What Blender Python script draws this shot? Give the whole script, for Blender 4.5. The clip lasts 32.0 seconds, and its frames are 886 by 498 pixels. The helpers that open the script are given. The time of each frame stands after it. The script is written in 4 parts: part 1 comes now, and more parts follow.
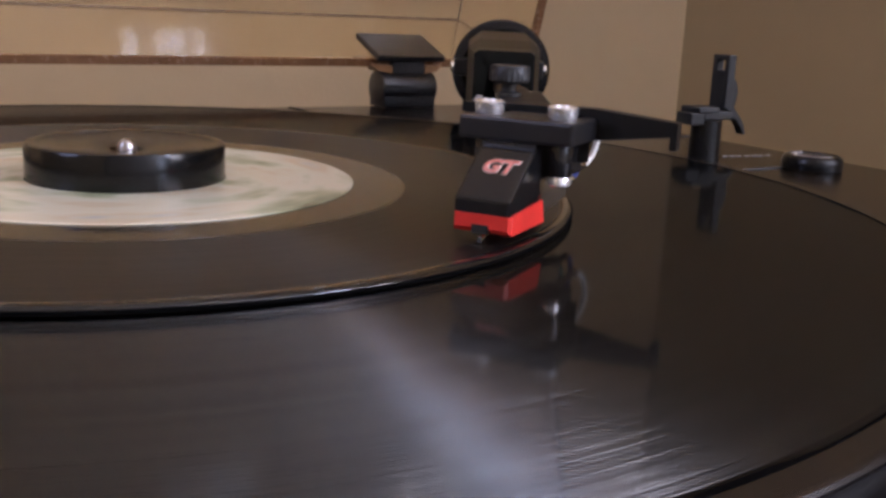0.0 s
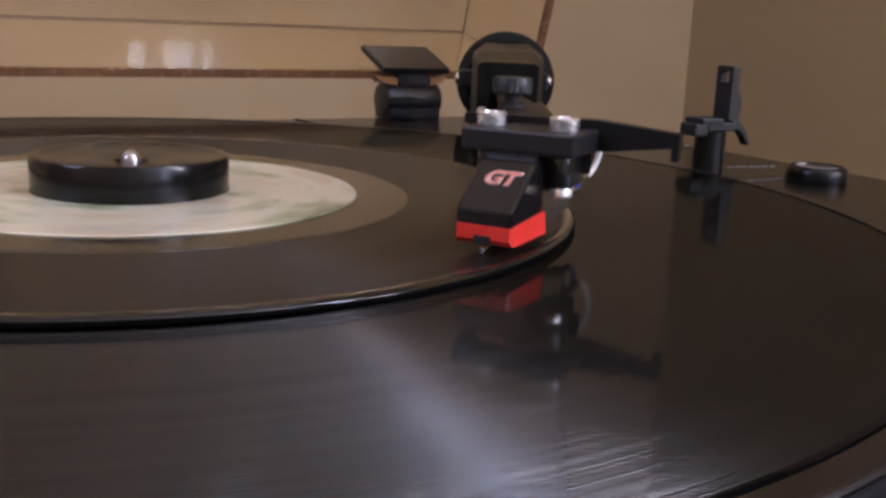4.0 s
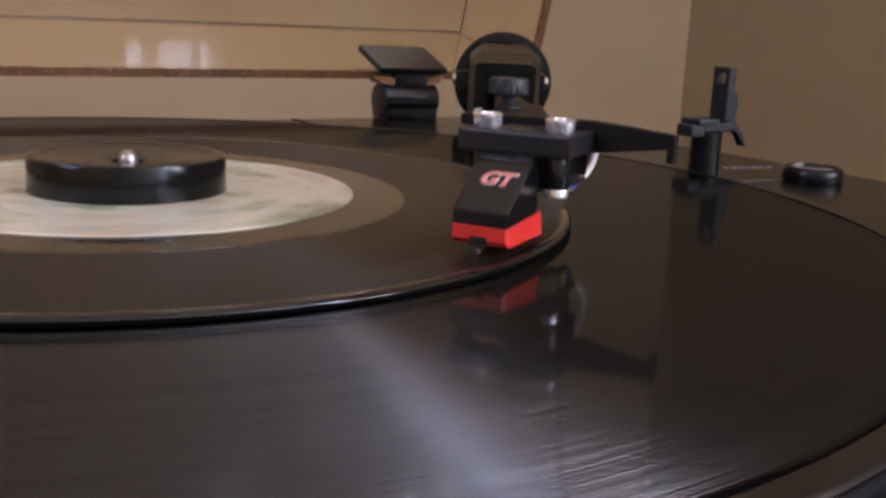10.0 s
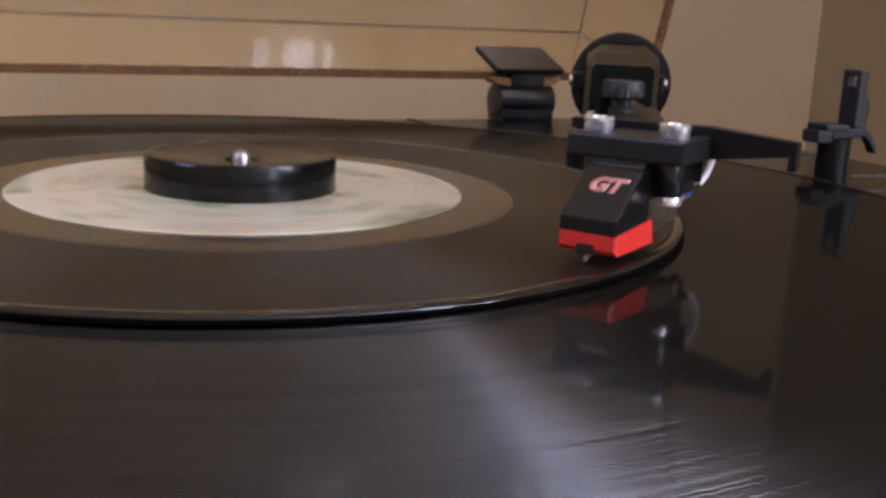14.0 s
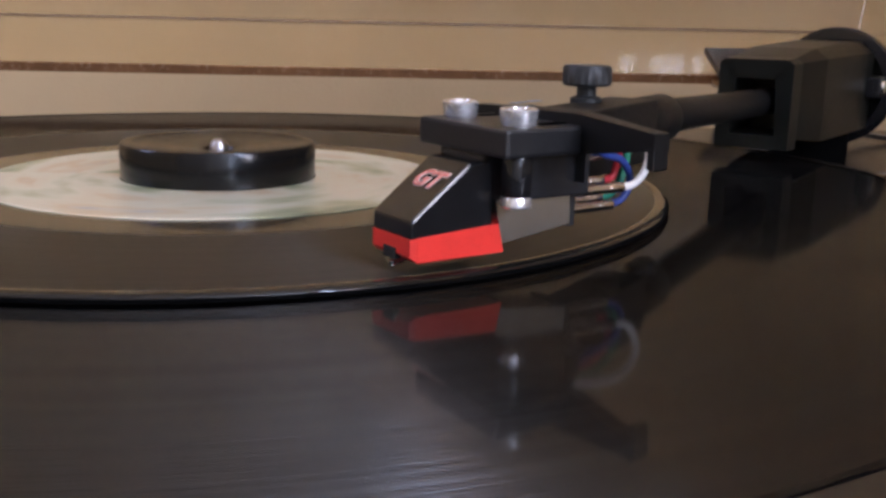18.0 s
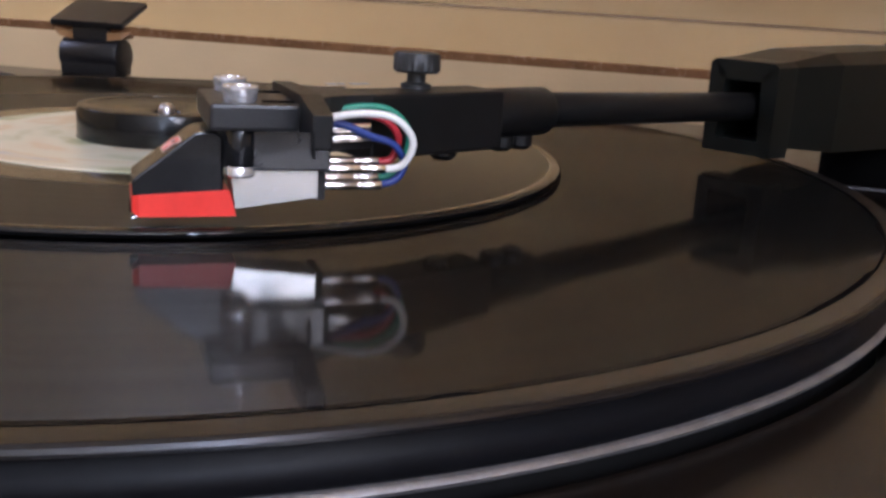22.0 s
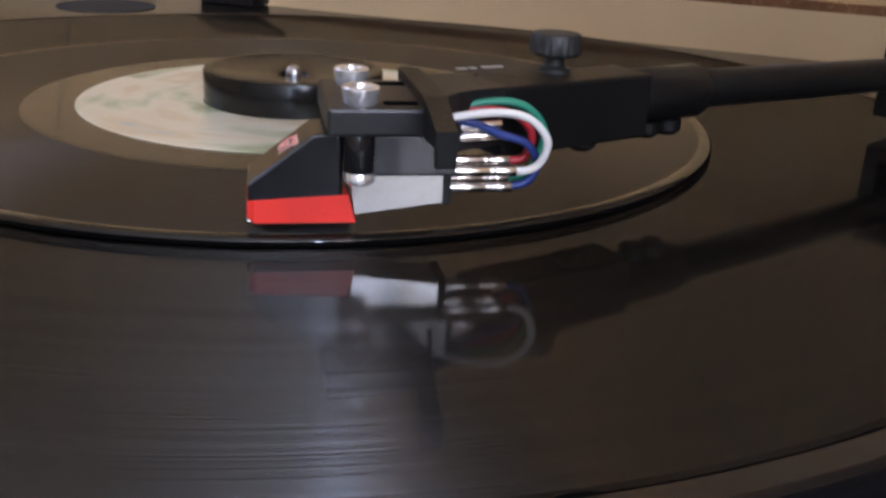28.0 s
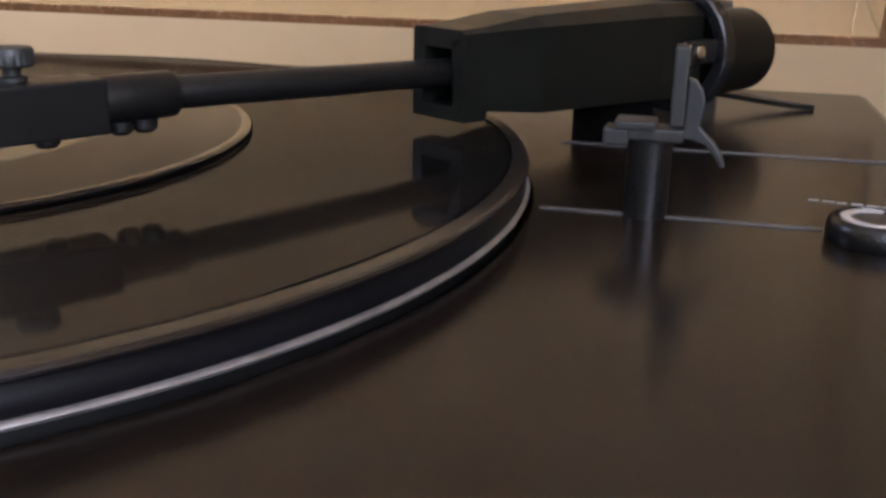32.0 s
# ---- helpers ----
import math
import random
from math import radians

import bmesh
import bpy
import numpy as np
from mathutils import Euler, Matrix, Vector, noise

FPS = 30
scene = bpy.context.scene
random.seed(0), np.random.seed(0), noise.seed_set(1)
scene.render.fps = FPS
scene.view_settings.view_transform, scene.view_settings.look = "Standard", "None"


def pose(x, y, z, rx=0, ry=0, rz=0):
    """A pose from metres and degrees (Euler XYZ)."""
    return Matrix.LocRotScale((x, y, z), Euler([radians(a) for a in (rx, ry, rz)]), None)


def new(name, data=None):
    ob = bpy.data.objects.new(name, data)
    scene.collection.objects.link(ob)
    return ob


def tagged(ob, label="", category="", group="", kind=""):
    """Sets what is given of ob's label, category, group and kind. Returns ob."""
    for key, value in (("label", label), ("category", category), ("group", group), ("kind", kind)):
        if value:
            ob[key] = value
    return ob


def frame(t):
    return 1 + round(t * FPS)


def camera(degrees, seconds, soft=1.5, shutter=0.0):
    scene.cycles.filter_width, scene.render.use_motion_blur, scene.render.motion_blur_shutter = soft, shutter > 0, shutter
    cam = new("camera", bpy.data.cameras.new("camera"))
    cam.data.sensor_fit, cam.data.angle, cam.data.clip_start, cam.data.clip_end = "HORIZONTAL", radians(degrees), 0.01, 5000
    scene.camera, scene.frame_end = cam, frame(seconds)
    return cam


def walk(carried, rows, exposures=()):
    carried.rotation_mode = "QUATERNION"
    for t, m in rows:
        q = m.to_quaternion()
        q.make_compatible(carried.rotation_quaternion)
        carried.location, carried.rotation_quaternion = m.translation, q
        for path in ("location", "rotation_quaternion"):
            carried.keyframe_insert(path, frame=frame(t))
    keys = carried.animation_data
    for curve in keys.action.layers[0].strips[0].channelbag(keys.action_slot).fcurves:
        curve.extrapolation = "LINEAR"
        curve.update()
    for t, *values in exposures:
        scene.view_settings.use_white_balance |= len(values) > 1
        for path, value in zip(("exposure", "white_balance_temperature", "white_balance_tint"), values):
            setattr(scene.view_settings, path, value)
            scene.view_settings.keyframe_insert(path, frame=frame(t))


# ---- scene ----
cam = camera(47.29, 32.0, soft=3.0, shutter=0.0)
ROWS = [
    (0.0, -0.0538, -0.1985, 0.0375, 76.41, -2.58, -32.26),
    (0.5, -0.0539, -0.1980, 0.0375, 76.50, -2.85, -32.29),
    (1.0, -0.0533, -0.1987, 0.0380, 76.47, -2.63, -32.17),
    (1.5, -0.0537, -0.1984, 0.0373, 76.68, -2.54, -32.29),
    (2.0, -0.0538, -0.1983, 0.0377, 76.59, -2.83, -31.94),
    (2.5, -0.0534, -0.1986, 0.0384, 76.61, -2.67, -31.92),
    (3.0, -0.0538, -0.1990, 0.0374, 76.93, -2.53, -32.13),
    (3.5, -0.0533, -0.1992, 0.0375, 77.04, -2.39, -31.96),
    (5.5, -0.0538, -0.1991, 0.0376, 77.04, -2.55, -31.88),
    (6.0, -0.0537, -0.1995, 0.0377, 77.12, -2.55, -31.96),
    (6.5, -0.0536, -0.1996, 0.0385, 76.84, -2.67, -31.76),
    (7.0, -0.0539, -0.1997, 0.0374, 77.13, -2.55, -31.86),
    (7.5, -0.0533, -0.1998, 0.0374, 77.08, -2.43, -31.88),
    (8.0, -0.0536, -0.1999, 0.0377, 77.04, -2.44, -31.97),
    (8.5, -0.0540, -0.2004, 0.0378, 77.14, -2.42, -32.05),
    (9.0, -0.0536, -0.2000, 0.0377, 77.18, -2.34, -32.01),
    (9.5, -0.0539, -0.2000, 0.0377, 77.10, -2.50, -31.96),
    (10.0, -0.0534, -0.1997, 0.0378, 77.04, -2.55, -32.01),
    (10.5, -0.0534, -0.2005, 0.0385, 76.94, -2.36, -32.00),
    (11.0, -0.0540, -0.1998, 0.0376, 77.10, -2.58, -32.01),
    (11.5, -0.0540, -0.2003, 0.0380, 77.14, -2.68, -31.95),
    (12.0, -0.0541, -0.2007, 0.0382, 77.19, -2.59, -32.05),
    (12.5, -0.0543, -0.2006, 0.0379, 77.44, -2.70, -32.15),
    (13.0, -0.0541, -0.2009, 0.0384, 77.34, -2.64, -32.09),
    (13.5, -0.0519, -0.1986, 0.0376, 76.07, -2.52, -29.27),
    (14.0, -0.0506, -0.1980, 0.0381, 76.73, -2.52, -25.31),
    (14.5, -0.0362, -0.1972, 0.0341, 75.69, -2.14, -23.05),
    (15.0, -0.0208, -0.1984, 0.0330, 77.37, -2.85, -18.94),
    (15.5, -0.0068, -0.1986, 0.0340, 77.45, -3.08, -15.46),
    (17.5, 0.0300, -0.1999, 0.0340, 76.75, -0.56, -4.51),
    (18.0, 0.0332, -0.2005, 0.0339, 76.97, -1.27, -2.97),
    (18.5, 0.0440, -0.2005, 0.0347, 76.54, -2.12, -1.93),
    (19.0, 0.0657, -0.2017, 0.0337, 76.16, -1.68, 0.22),
    (19.5, 0.0784, -0.2056, 0.0357, 76.95, -2.73, 3.70),
    (20.0, 0.0865, -0.2026, 0.0343, 75.71, -3.59, 7.87),
    (20.5, 0.0991, -0.2034, 0.0362, 76.00, -3.21, 8.38),
    (21.0, 0.1032, -0.2028, 0.0393, 76.07, -4.80, 9.19),
    (21.5, 0.1075, -0.2024, 0.0364, 75.45, -3.30, 11.50),
    (22.0, 0.1094, -0.2034, 0.0372, 75.56, -3.36, 13.42),
    (22.5, 0.1196, -0.2053, 0.0370, 76.19, -3.36, 14.21),
    (23.0, 0.1192, -0.2073, 0.0381, 76.33, -4.12, 16.22),
    (23.5, 0.1031, -0.1970, 0.0477, 72.57, -4.61, 19.61),
    (24.0, 0.1015, -0.1884, 0.0477, 69.58, -4.49, 19.34),
    (24.5, 0.1020, -0.1864, 0.0463, 69.46, -3.85, 19.31),
    (25.0, 0.1032, -0.1869, 0.0473, 69.19, -2.93, 20.54),
    (25.5, 0.1038, -0.1866, 0.0464, 69.78, -2.58, 20.71),
    (27.5, 0.1044, -0.1875, 0.0466, 70.15, -2.73, 21.12),
    (28.0, 0.1055, -0.1883, 0.0483, 69.74, -2.66, 21.36),
    (28.5, 0.1041, -0.1881, 0.0463, 70.36, -2.90, 21.11),
    (29.0, 0.1078, -0.1896, 0.0474, 70.48, -2.39, 21.50),
    (29.5, 0.1153, -0.1920, 0.0467, 71.04, -1.91, 20.95),
    (30.0, 0.1371, -0.1927, 0.0552, 69.09, -1.97, 18.43),
    (30.5, 0.1516, -0.1934, 0.0527, 69.95, -1.47, 16.87),
    (31.0, 0.1623, -0.1908, 0.0499, 71.95, -1.60, 14.67),
    (31.5, 0.1737, -0.1909, 0.0492, 72.08, -1.53, 13.97),
    (32.0, 0.1815, -0.1930, 0.0484, 72.25, -1.11, 13.49),
]
walk(cam, [(t, pose(x, y, z, rx, ry, rz)) for t, x, y, z, rx, ry, rz in ROWS],
     [(0.0, 0.08, 5800.0, 27.0), (13.0, 0.06, 5800.0, 27.0), (15.0, 0.02, 5700.0, 26.0), (19.0, 0.08, 5600.0, 22.0), (22.0, 0.1, 5650.0, 21.0), (24.0, -0.13, 5600.0, 18.0), (29.0, -0.13, 5700.0, 21.0), (30.0, 0.03, 6000.0, 23.0), (32.0, 0.52, 5650.0, 20.0)])

# ---- light: windows behind and beside the camera, plus an added warm fill lamp ----
PLINTH_Z = -0.0085
BACK_Y, RIGHT_X, FRONT_Y, LEFT_X = 0.62, 0.777, -1.35, -1.10
FLOOR_Z, CEIL_Z = -0.78, 1.65
WIN_A = (0.47, 0.73, 0.06, 0.52)      # x0, x1, z0, z1 in the front wall
WIN_B = (-0.30, 0.20, 0.35, 1.20)      # y0, y1, z0, z1 in the west wall, an added opening

world = bpy.data.worlds.new("world")
scene.world = world
world.use_nodes = True
sky = world.node_tree.nodes.new("ShaderNodeTexSky")
sky.sky_type, sky.sun_disc = "NISHITA", False
sky.sun_elevation, sky.sun_rotation = radians(35), radians(200)
world.node_tree.links.new(sky.outputs[0], world.node_tree.nodes["Background"].inputs[0])
world.node_tree.nodes["Background"].inputs[1].default_value = 0.12


def area(name, m, sx, sy, power, colour):
    data = bpy.data.lights.new(name, "AREA")
    data.shape, data.size, data.size_y, data.energy, data.color = "RECTANGLE", sx, sy, power, colour
    ob = new(name, data)
    ob.matrix_world = m
    return ob


WIN_C = (-1.26, -0.72, 0.16, 1.55)     # y0, y1, z0, z1 in the east wall
area("window_light_south", pose((WIN_A[0] + WIN_A[1]) / 2, FRONT_Y - 0.04, (WIN_A[2] + WIN_A[3]) / 2, 90, 0, 0), WIN_A[1] - WIN_A[0] - 0.08, WIN_A[3] - WIN_A[2] - 0.08, 2.0, (0.75, 0.875, 1.0))
# added cool fill from the left, stronger towards the back wall's left end
area("fill_light_west", pose(LEFT_X - 0.04, (WIN_B[0] + WIN_B[1]) / 2, (WIN_B[2] + WIN_B[3]) / 2, 90, 0, -90), WIN_B[1] - WIN_B[0] - 0.08, WIN_B[3] - WIN_B[2] - 0.08, 5.0, (0.74, 0.78, 1.0))

for name, y0, y1, z0, z1, power, colour in (("window_light_east", -0.98, -0.76, WIN_C[2], 0.72, 11.0, (1.0, 0.97, 0.93)), ("window_light_sky", -1.19, -1.08, 0.45, 1.52, 26.0, (0.75, 0.86, 1.0)),
                                              ("window_light_blind", -0.98, -0.76, 0.76, WIN_C[3], 4.5, (1.0, 0.78, 0.70))):
    area(name, pose(RIGHT_X + 0.04, (y0 + y1) / 2, (z0 + z1) / 2, 90, 0, 90), y1 - y0, z1 - z0 - 0.04, power, colour)

# added lamp out of view, a warm fill for the walls
LAMP = (0.56, -0.42, 0.52)
lamp_data = bpy.data.lights.new("fill_lamp_bulb", "POINT")
lamp_data.energy, lamp_data.color, lamp_data.shadow_soft_size = 8.2, (1.0, 0.65, 0.35), 0.09
new("fill_lamp_bulb", lamp_data).location = LAMP


# ---- materials ----
def material(name):
    m = bpy.data.materials.new(name)
    m.use_nodes = True
    return m, m.node_tree.nodes, m.node_tree.links, m.node_tree.nodes["Principled BSDF"]


def noise_node(n, l, scale, detail=4.0, coords="Object", rough=0.55):
    tc = n.new("ShaderNodeTexCoord")
    no = n.new("ShaderNodeTexNoise")
    no.inputs["Scale"].default_value, no.inputs["Detail"].default_value, no.inputs["Roughness"].default_value = scale, detail, rough
    l.new(tc.outputs[coords], no.inputs["Vector"])
    return no


def surface(name, base, rough, metal=0.0, spread=0.25, scale=120.0, bump=0.0, bump_scale=900.0, coat=0.0, ior=1.5, rough_spread=0.12):
    """A plain surface with two scales of variation in colour and gloss and a fine relief."""
    m, n, l, p = material(name)
    p.inputs["Metallic"].default_value, p.inputs["IOR"].default_value = metal, ior
    p.inputs["Coat Weight"].default_value, p.inputs["Coat Roughness"].default_value = coat, 0.04
    no, fine = noise_node(n, l, scale), noise_node(n, l, scale * 9, 3.0)
    mix = n.new("ShaderNodeMath")
    mix.operation = "MULTIPLY_ADD"
    mix.inputs[1].default_value = 0.4
    l.new(fine.outputs["Fac"], mix.inputs[0])
    l.new(no.outputs["Fac"], mix.inputs[2])
    ramp = n.new("ShaderNodeValToRGB")
    lo, hi = 1 - spread, 1 + spread
    ramp.color_ramp.elements[0].position, ramp.color_ramp.elements[1].position = 0.4, 1.0
    ramp.color_ramp.elements[0].color = (*[c * lo for c in base], 1)
    ramp.color_ramp.elements[1].color = (*[min(1, c * hi) for c in base], 1)
    l.new(mix.outputs[0], ramp.inputs[0])
    l.new(ramp.outputs[0], p.inputs["Base Color"])
    rr = n.new("ShaderNodeMapRange")
    rr.inputs["To Min"].default_value, rr.inputs["To Max"].default_value = max(0.02, rough - rough_spread), min(1, rough + rough_spread)
    l.new(fine.outputs["Fac"], rr.inputs["Value"])
    l.new(rr.outputs[0], p.inputs["Roughness"])
    if bump:
        b, bn = n.new("ShaderNodeBump"), noise_node(n, l, bump_scale, 2.0)
        b.inputs["Strength"].default_value, b.inputs["Distance"].default_value = bump, 0.0003
        l.new(bn.outputs["Fac"], b.inputs["Height"])
        l.new(b.outputs[0], p.inputs["Normal"])
    return m


def vinyl(name, base, inner, outer, pitch, aniso_rough, coat, coat_cut, bump, spec):
    """Pressed vinyl: fine concentric grooves between two radii, smooth bands outside them, under a glossy skin."""
    m, n, l, p = material(name)
    tc, sep, ln = n.new("ShaderNodeTexCoord"), n.new("ShaderNodeSeparateXYZ"), n.new("ShaderNodeVectorMath")
    flat = n.new("ShaderNodeCombineXYZ")
    l.new(tc.outputs["Object"], sep.inputs[0])
    l.new(sep.outputs[0], flat.inputs[0]), l.new(sep.outputs[1], flat.inputs[1])
    ln.operation = "LENGTH"
    l.new(flat.outputs[0], ln.inputs[0])
    radius = ln.outputs["Value"]

    def maths(op, a, b=None, c=None):
        k = n.new("ShaderNodeMath")
        k.operation = op
        for i, v in enumerate((a, b, c)):
            if v is None:
                continue
            if isinstance(v, (int, float)):
                k.inputs[i].default_value = v
            else:
                l.new(v, k.inputs[i])
        return k.outputs[0]

    cut = maths("MULTIPLY", maths("GREATER_THAN", radius, inner), maths("LESS_THAN", radius, outer))
    # loud and quiet stretches of the cut, ring by ring
    one = n.new("ShaderNodeTexNoise")
    one.noise_dimensions = "1D"
    one.inputs["Scale"].default_value, one.inputs["Detail"].default_value = 420.0, 6.0
    l.new(radius, one.inputs["W"])
    wave = maths("SINE", maths("MULTIPLY", radius, 2 * math.pi / pitch))
    height = maths("MULTIPLY", cut, maths("MULTIPLY_ADD", one.outputs["Fac"], 2.6, maths("MULTIPLY", wave, 0.3)))
    b = n.new("ShaderNodeBump")
    b.inputs["Strength"].default_value, b.inputs["Distance"].default_value = bump, 0.00006
    l.new(height, b.inputs["Height"])
    l.new(b.outputs[0], p.inputs["Normal"])
    tan = n.new("ShaderNodeTangent")
    tan.direction_type, tan.axis = "RADIAL", "Z"
    l.new(tan.outputs[0], p.inputs["Tangent"])
    p.inputs["Anisotropic"].default_value, p.inputs["Anisotropic Rotation"].default_value = 1.0, 0.25
    dust = noise_node(n, l, 60.0, 5.0)
    ramp = n.new("ShaderNodeValToRGB")
    ramp.color_ramp.elements[0].color = (*[c * 0.75 for c in base], 1)
    ramp.color_ramp.elements[1].color = (*[c * 1.4 for c in base], 1)
    l.new(dust.outputs["Fac"], ramp.inputs[0])
    l.new(ramp.outputs[0], p.inputs["Base Color"])
    l.new(maths("MULTIPLY_ADD", cut, aniso_rough - 0.12, 0.12), p.inputs["Roughness"])
    l.new(maths("MULTIPLY_ADD", cut, coat_cut - coat, coat), p.inputs["Coat Weight"])
    p.inputs["Coat Roughness"].default_value, p.inputs["Coat IOR"].default_value = 0.05, 1.5
    p.inputs["Specular IOR Level"].default_value = spec
    return m


def groove_vinyl(name, base, inner, outer, freq, slope, rough, coat, spec):
    """Pressed vinyl whose groove walls lean outwards, more or less from ring to ring, between glossy flat lands."""
    m, n, l, p = material(name)

    def maths(op, a, b=0.0, c=0.0):
        k = n.new("ShaderNodeMath")
        k.operation = op
        for i, v in enumerate((a, b, c)):
            if isinstance(v, (int, float)):
                k.inputs[i].default_value = v
            else:
                l.new(v, k.inputs[i])
        return k.outputs[0]

    def vec(op, a, b):
        k = n.new("ShaderNodeVectorMath")
        k.operation = op
        l.new(a, k.inputs[0])
        l.new(b, k.inputs["Scale"] if op == "SCALE" else k.inputs[1])
        return k

    tc, sep, flat = n.new("ShaderNodeTexCoord"), n.new("ShaderNodeSeparateXYZ"), n.new("ShaderNodeCombineXYZ")
    l.new(tc.outputs["Object"], sep.inputs[0])
    l.new(sep.outputs[0], flat.inputs[0]), l.new(sep.outputs[1], flat.inputs[1])
    ln, unit, geo = n.new("ShaderNodeVectorMath"), n.new("ShaderNodeVectorMath"), n.new("ShaderNodeNewGeometry")
    ln.operation, unit.operation = "LENGTH", "NORMALIZE"
    l.new(flat.outputs[0], ln.inputs[0]), l.new(flat.outputs[0], unit.inputs[0])
    radius = ln.outputs["Value"]
    cut = maths("MULTIPLY", maths("GREATER_THAN", radius, inner), maths("LESS_THAN", radius, outer))

    def rings(scale, detail):
        k = n.new("ShaderNodeTexNoise")
        k.noise_dimensions = "1D"
        k.inputs["Scale"].default_value, k.inputs["Detail"].default_value = scale, detail
        l.new(radius, k.inputs["W"])
        return k.outputs["Fac"]

    lean = maths("MULTIPLY", maths("MULTIPLY_ADD", maths("SUBTRACT", rings(freq, 3.0), 0.5), slope, 1.16), cut)
    tilt = vec("ADD", geo.outputs["Normal"], vec("SCALE", unit.outputs[0], lean).outputs[0])
    done = n.new("ShaderNodeVectorMath")
    done.operation = "NORMALIZE"
    l.new(tilt.outputs[0], done.inputs[0])
    walls, both, out = n.new("ShaderNodeBsdfGlossy"), n.new("ShaderNodeAddShader"), n["Material Output"]
    l.new(done.outputs[0], walls.inputs["Normal"])
    walls.inputs["Roughness"].default_value = rough
    l.new(p.outputs[0], both.inputs[0]), l.new(walls.outputs[0], both.inputs[1])
    l.new(both.outputs[0], out.inputs["Surface"])
    dust = noise_node(n, l, 60.0, 5.0)
    ramp = n.new("ShaderNodeValToRGB")
    ramp.color_ramp.elements[0].color = (*[c * 0.75 for c in base], 1)
    ramp.color_ramp.elements[1].color = (*[c * 1.4 for c in base], 1)
    l.new(dust.outputs["Fac"], ramp.inputs[0])
    l.new(ramp.outputs[0], p.inputs["Base Color"])
    # louder and quieter stretches change the gloss of the walls
    loud = maths("MULTIPLY_ADD", rings(freq * 0.12, 4.0), 0.7, 0.62)
    l.new(maths("MULTIPLY", maths("MULTIPLY", loud, spec), cut), walls.inputs["Color"])
    p.inputs["Specular IOR Level"].default_value, p.inputs["Roughness"].default_value = 0.0, 0.5
    p.inputs["Coat Weight"].default_value, p.inputs["Coat IOR"].default_value = coat, 1.46
    smear = n.new("ShaderNodeMapRange")
    smear.inputs["To Min"].default_value, smear.inputs["To Max"].default_value = 0.05, 0.10
    l.new(dust.outputs["Fac"], smear.inputs["Value"]), l.new(smear.outputs[0], p.inputs["Coat Roughness"])
    return m


def paper_label(name):
    """A record's paper label in cream, sage, sky and rose, its print drawn out into arcs."""
    m, n, l, p = material(name)
    tc = n.new("ShaderNodeTexCoord")
    grad = n.new("ShaderNodeTexGradient")
    grad.gradient_type = "RADIAL"
    l.new(tc.outputs["Object"], grad.inputs[0])
    ln = n.new("ShaderNodeVectorMath")
    ln.operation = "LENGTH"
    l.new(tc.outputs["Object"], ln.inputs[0])
    vec = n.new("ShaderNodeCombineXYZ")
    k1, k2 = n.new("ShaderNodeMath"), n.new("ShaderNodeMath")
    k1.operation = k2.operation = "MULTIPLY"
    k1.inputs[1].default_value, k2.inputs[1].default_value = 7.0, 80.0
    l.new(grad.outputs["Fac"], k1.inputs[0]), l.new(ln.outputs["Value"], k2.inputs[0])
    l.new(k1.outputs[0], vec.inputs[0]), l.new(k2.outputs[0], vec.inputs[1])
    a = n.new("ShaderNodeTexNoise")
    a.inputs["Scale"].default_value, a.inputs["Detail"].default_value, a.inputs["Roughness"].default_value = 1.0, 3.0, 0.5
    l.new(vec.outputs[0], a.inputs["Vector"])
    ramp = n.new("ShaderNodeValToRGB")
    r = ramp.color_ramp
    stops = [(0.27, (0.20, 0.22, 0.14)), (0.35, (0.42, 0.47, 0.30)), (0.42, (0.60, 0.62, 0.45)), (0.48, (0.73, 0.71, 0.55)), (0.56, (0.72, 0.67, 0.50)), (0.61, (0.68, 0.58, 0.40)), (0.66, (0.66, 0.62, 0.48)), (0.72, (0.44, 0.50, 0.50))]
    r.elements[0].position, r.elements[0].color = stops[0][0], (*stops[0][1], 1)
    r.elements[1].position, r.elements[1].color = stops[1][0], (*stops[1][1], 1)
    for q, c in stops[2:]:
        r.elements.new(q).color = (*c, 1)
    l.new(a.outputs["Fac"], ramp.inputs[0])
    l.new(ramp.outputs[0], p.inputs["Base Color"])
    p.inputs["Roughness"].default_value = 0.25
    p.inputs["Coat Weight"].default_value, p.inputs["Coat Roughness"].default_value = 0.35, 0.08
    return m


def wall_paint(name, base, stain):
    m, n, l, p = material(name)
    big, mid = noise_node(n, l, 1.6, 4.0), noise_node(n, l, 14.0, 6.0)
    mix = n.new("ShaderNodeMix")
    mix.data_type = "RGBA"
    mix.inputs["A"].default_value, mix.inputs["B"].default_value = (*base, 1), (*stain, 1)
    k = n.new("ShaderNodeMath")
    k.operation = "MULTIPLY"
    l.new(big.outputs["Fac"], k.inputs[0]), l.new(mid.outputs["Fac"], k.inputs[1])
    l.new(k.outputs[0], mix.inputs["Factor"])
    l.new(mix.outputs["Result"], p.inputs["Base Color"])
    p.inputs["Roughness"].default_value = 0.75
    b, bn = n.new("ShaderNodeBump"), noise_node(n, l, 260.0, 3.0)
    b.inputs["Strength"].default_value, b.inputs["Distance"].default_value = 0.25, 0.001
    l.new(bn.outputs["Fac"], b.inputs["Height"]), l.new(b.outputs[0], p.inputs["Normal"])
    return m


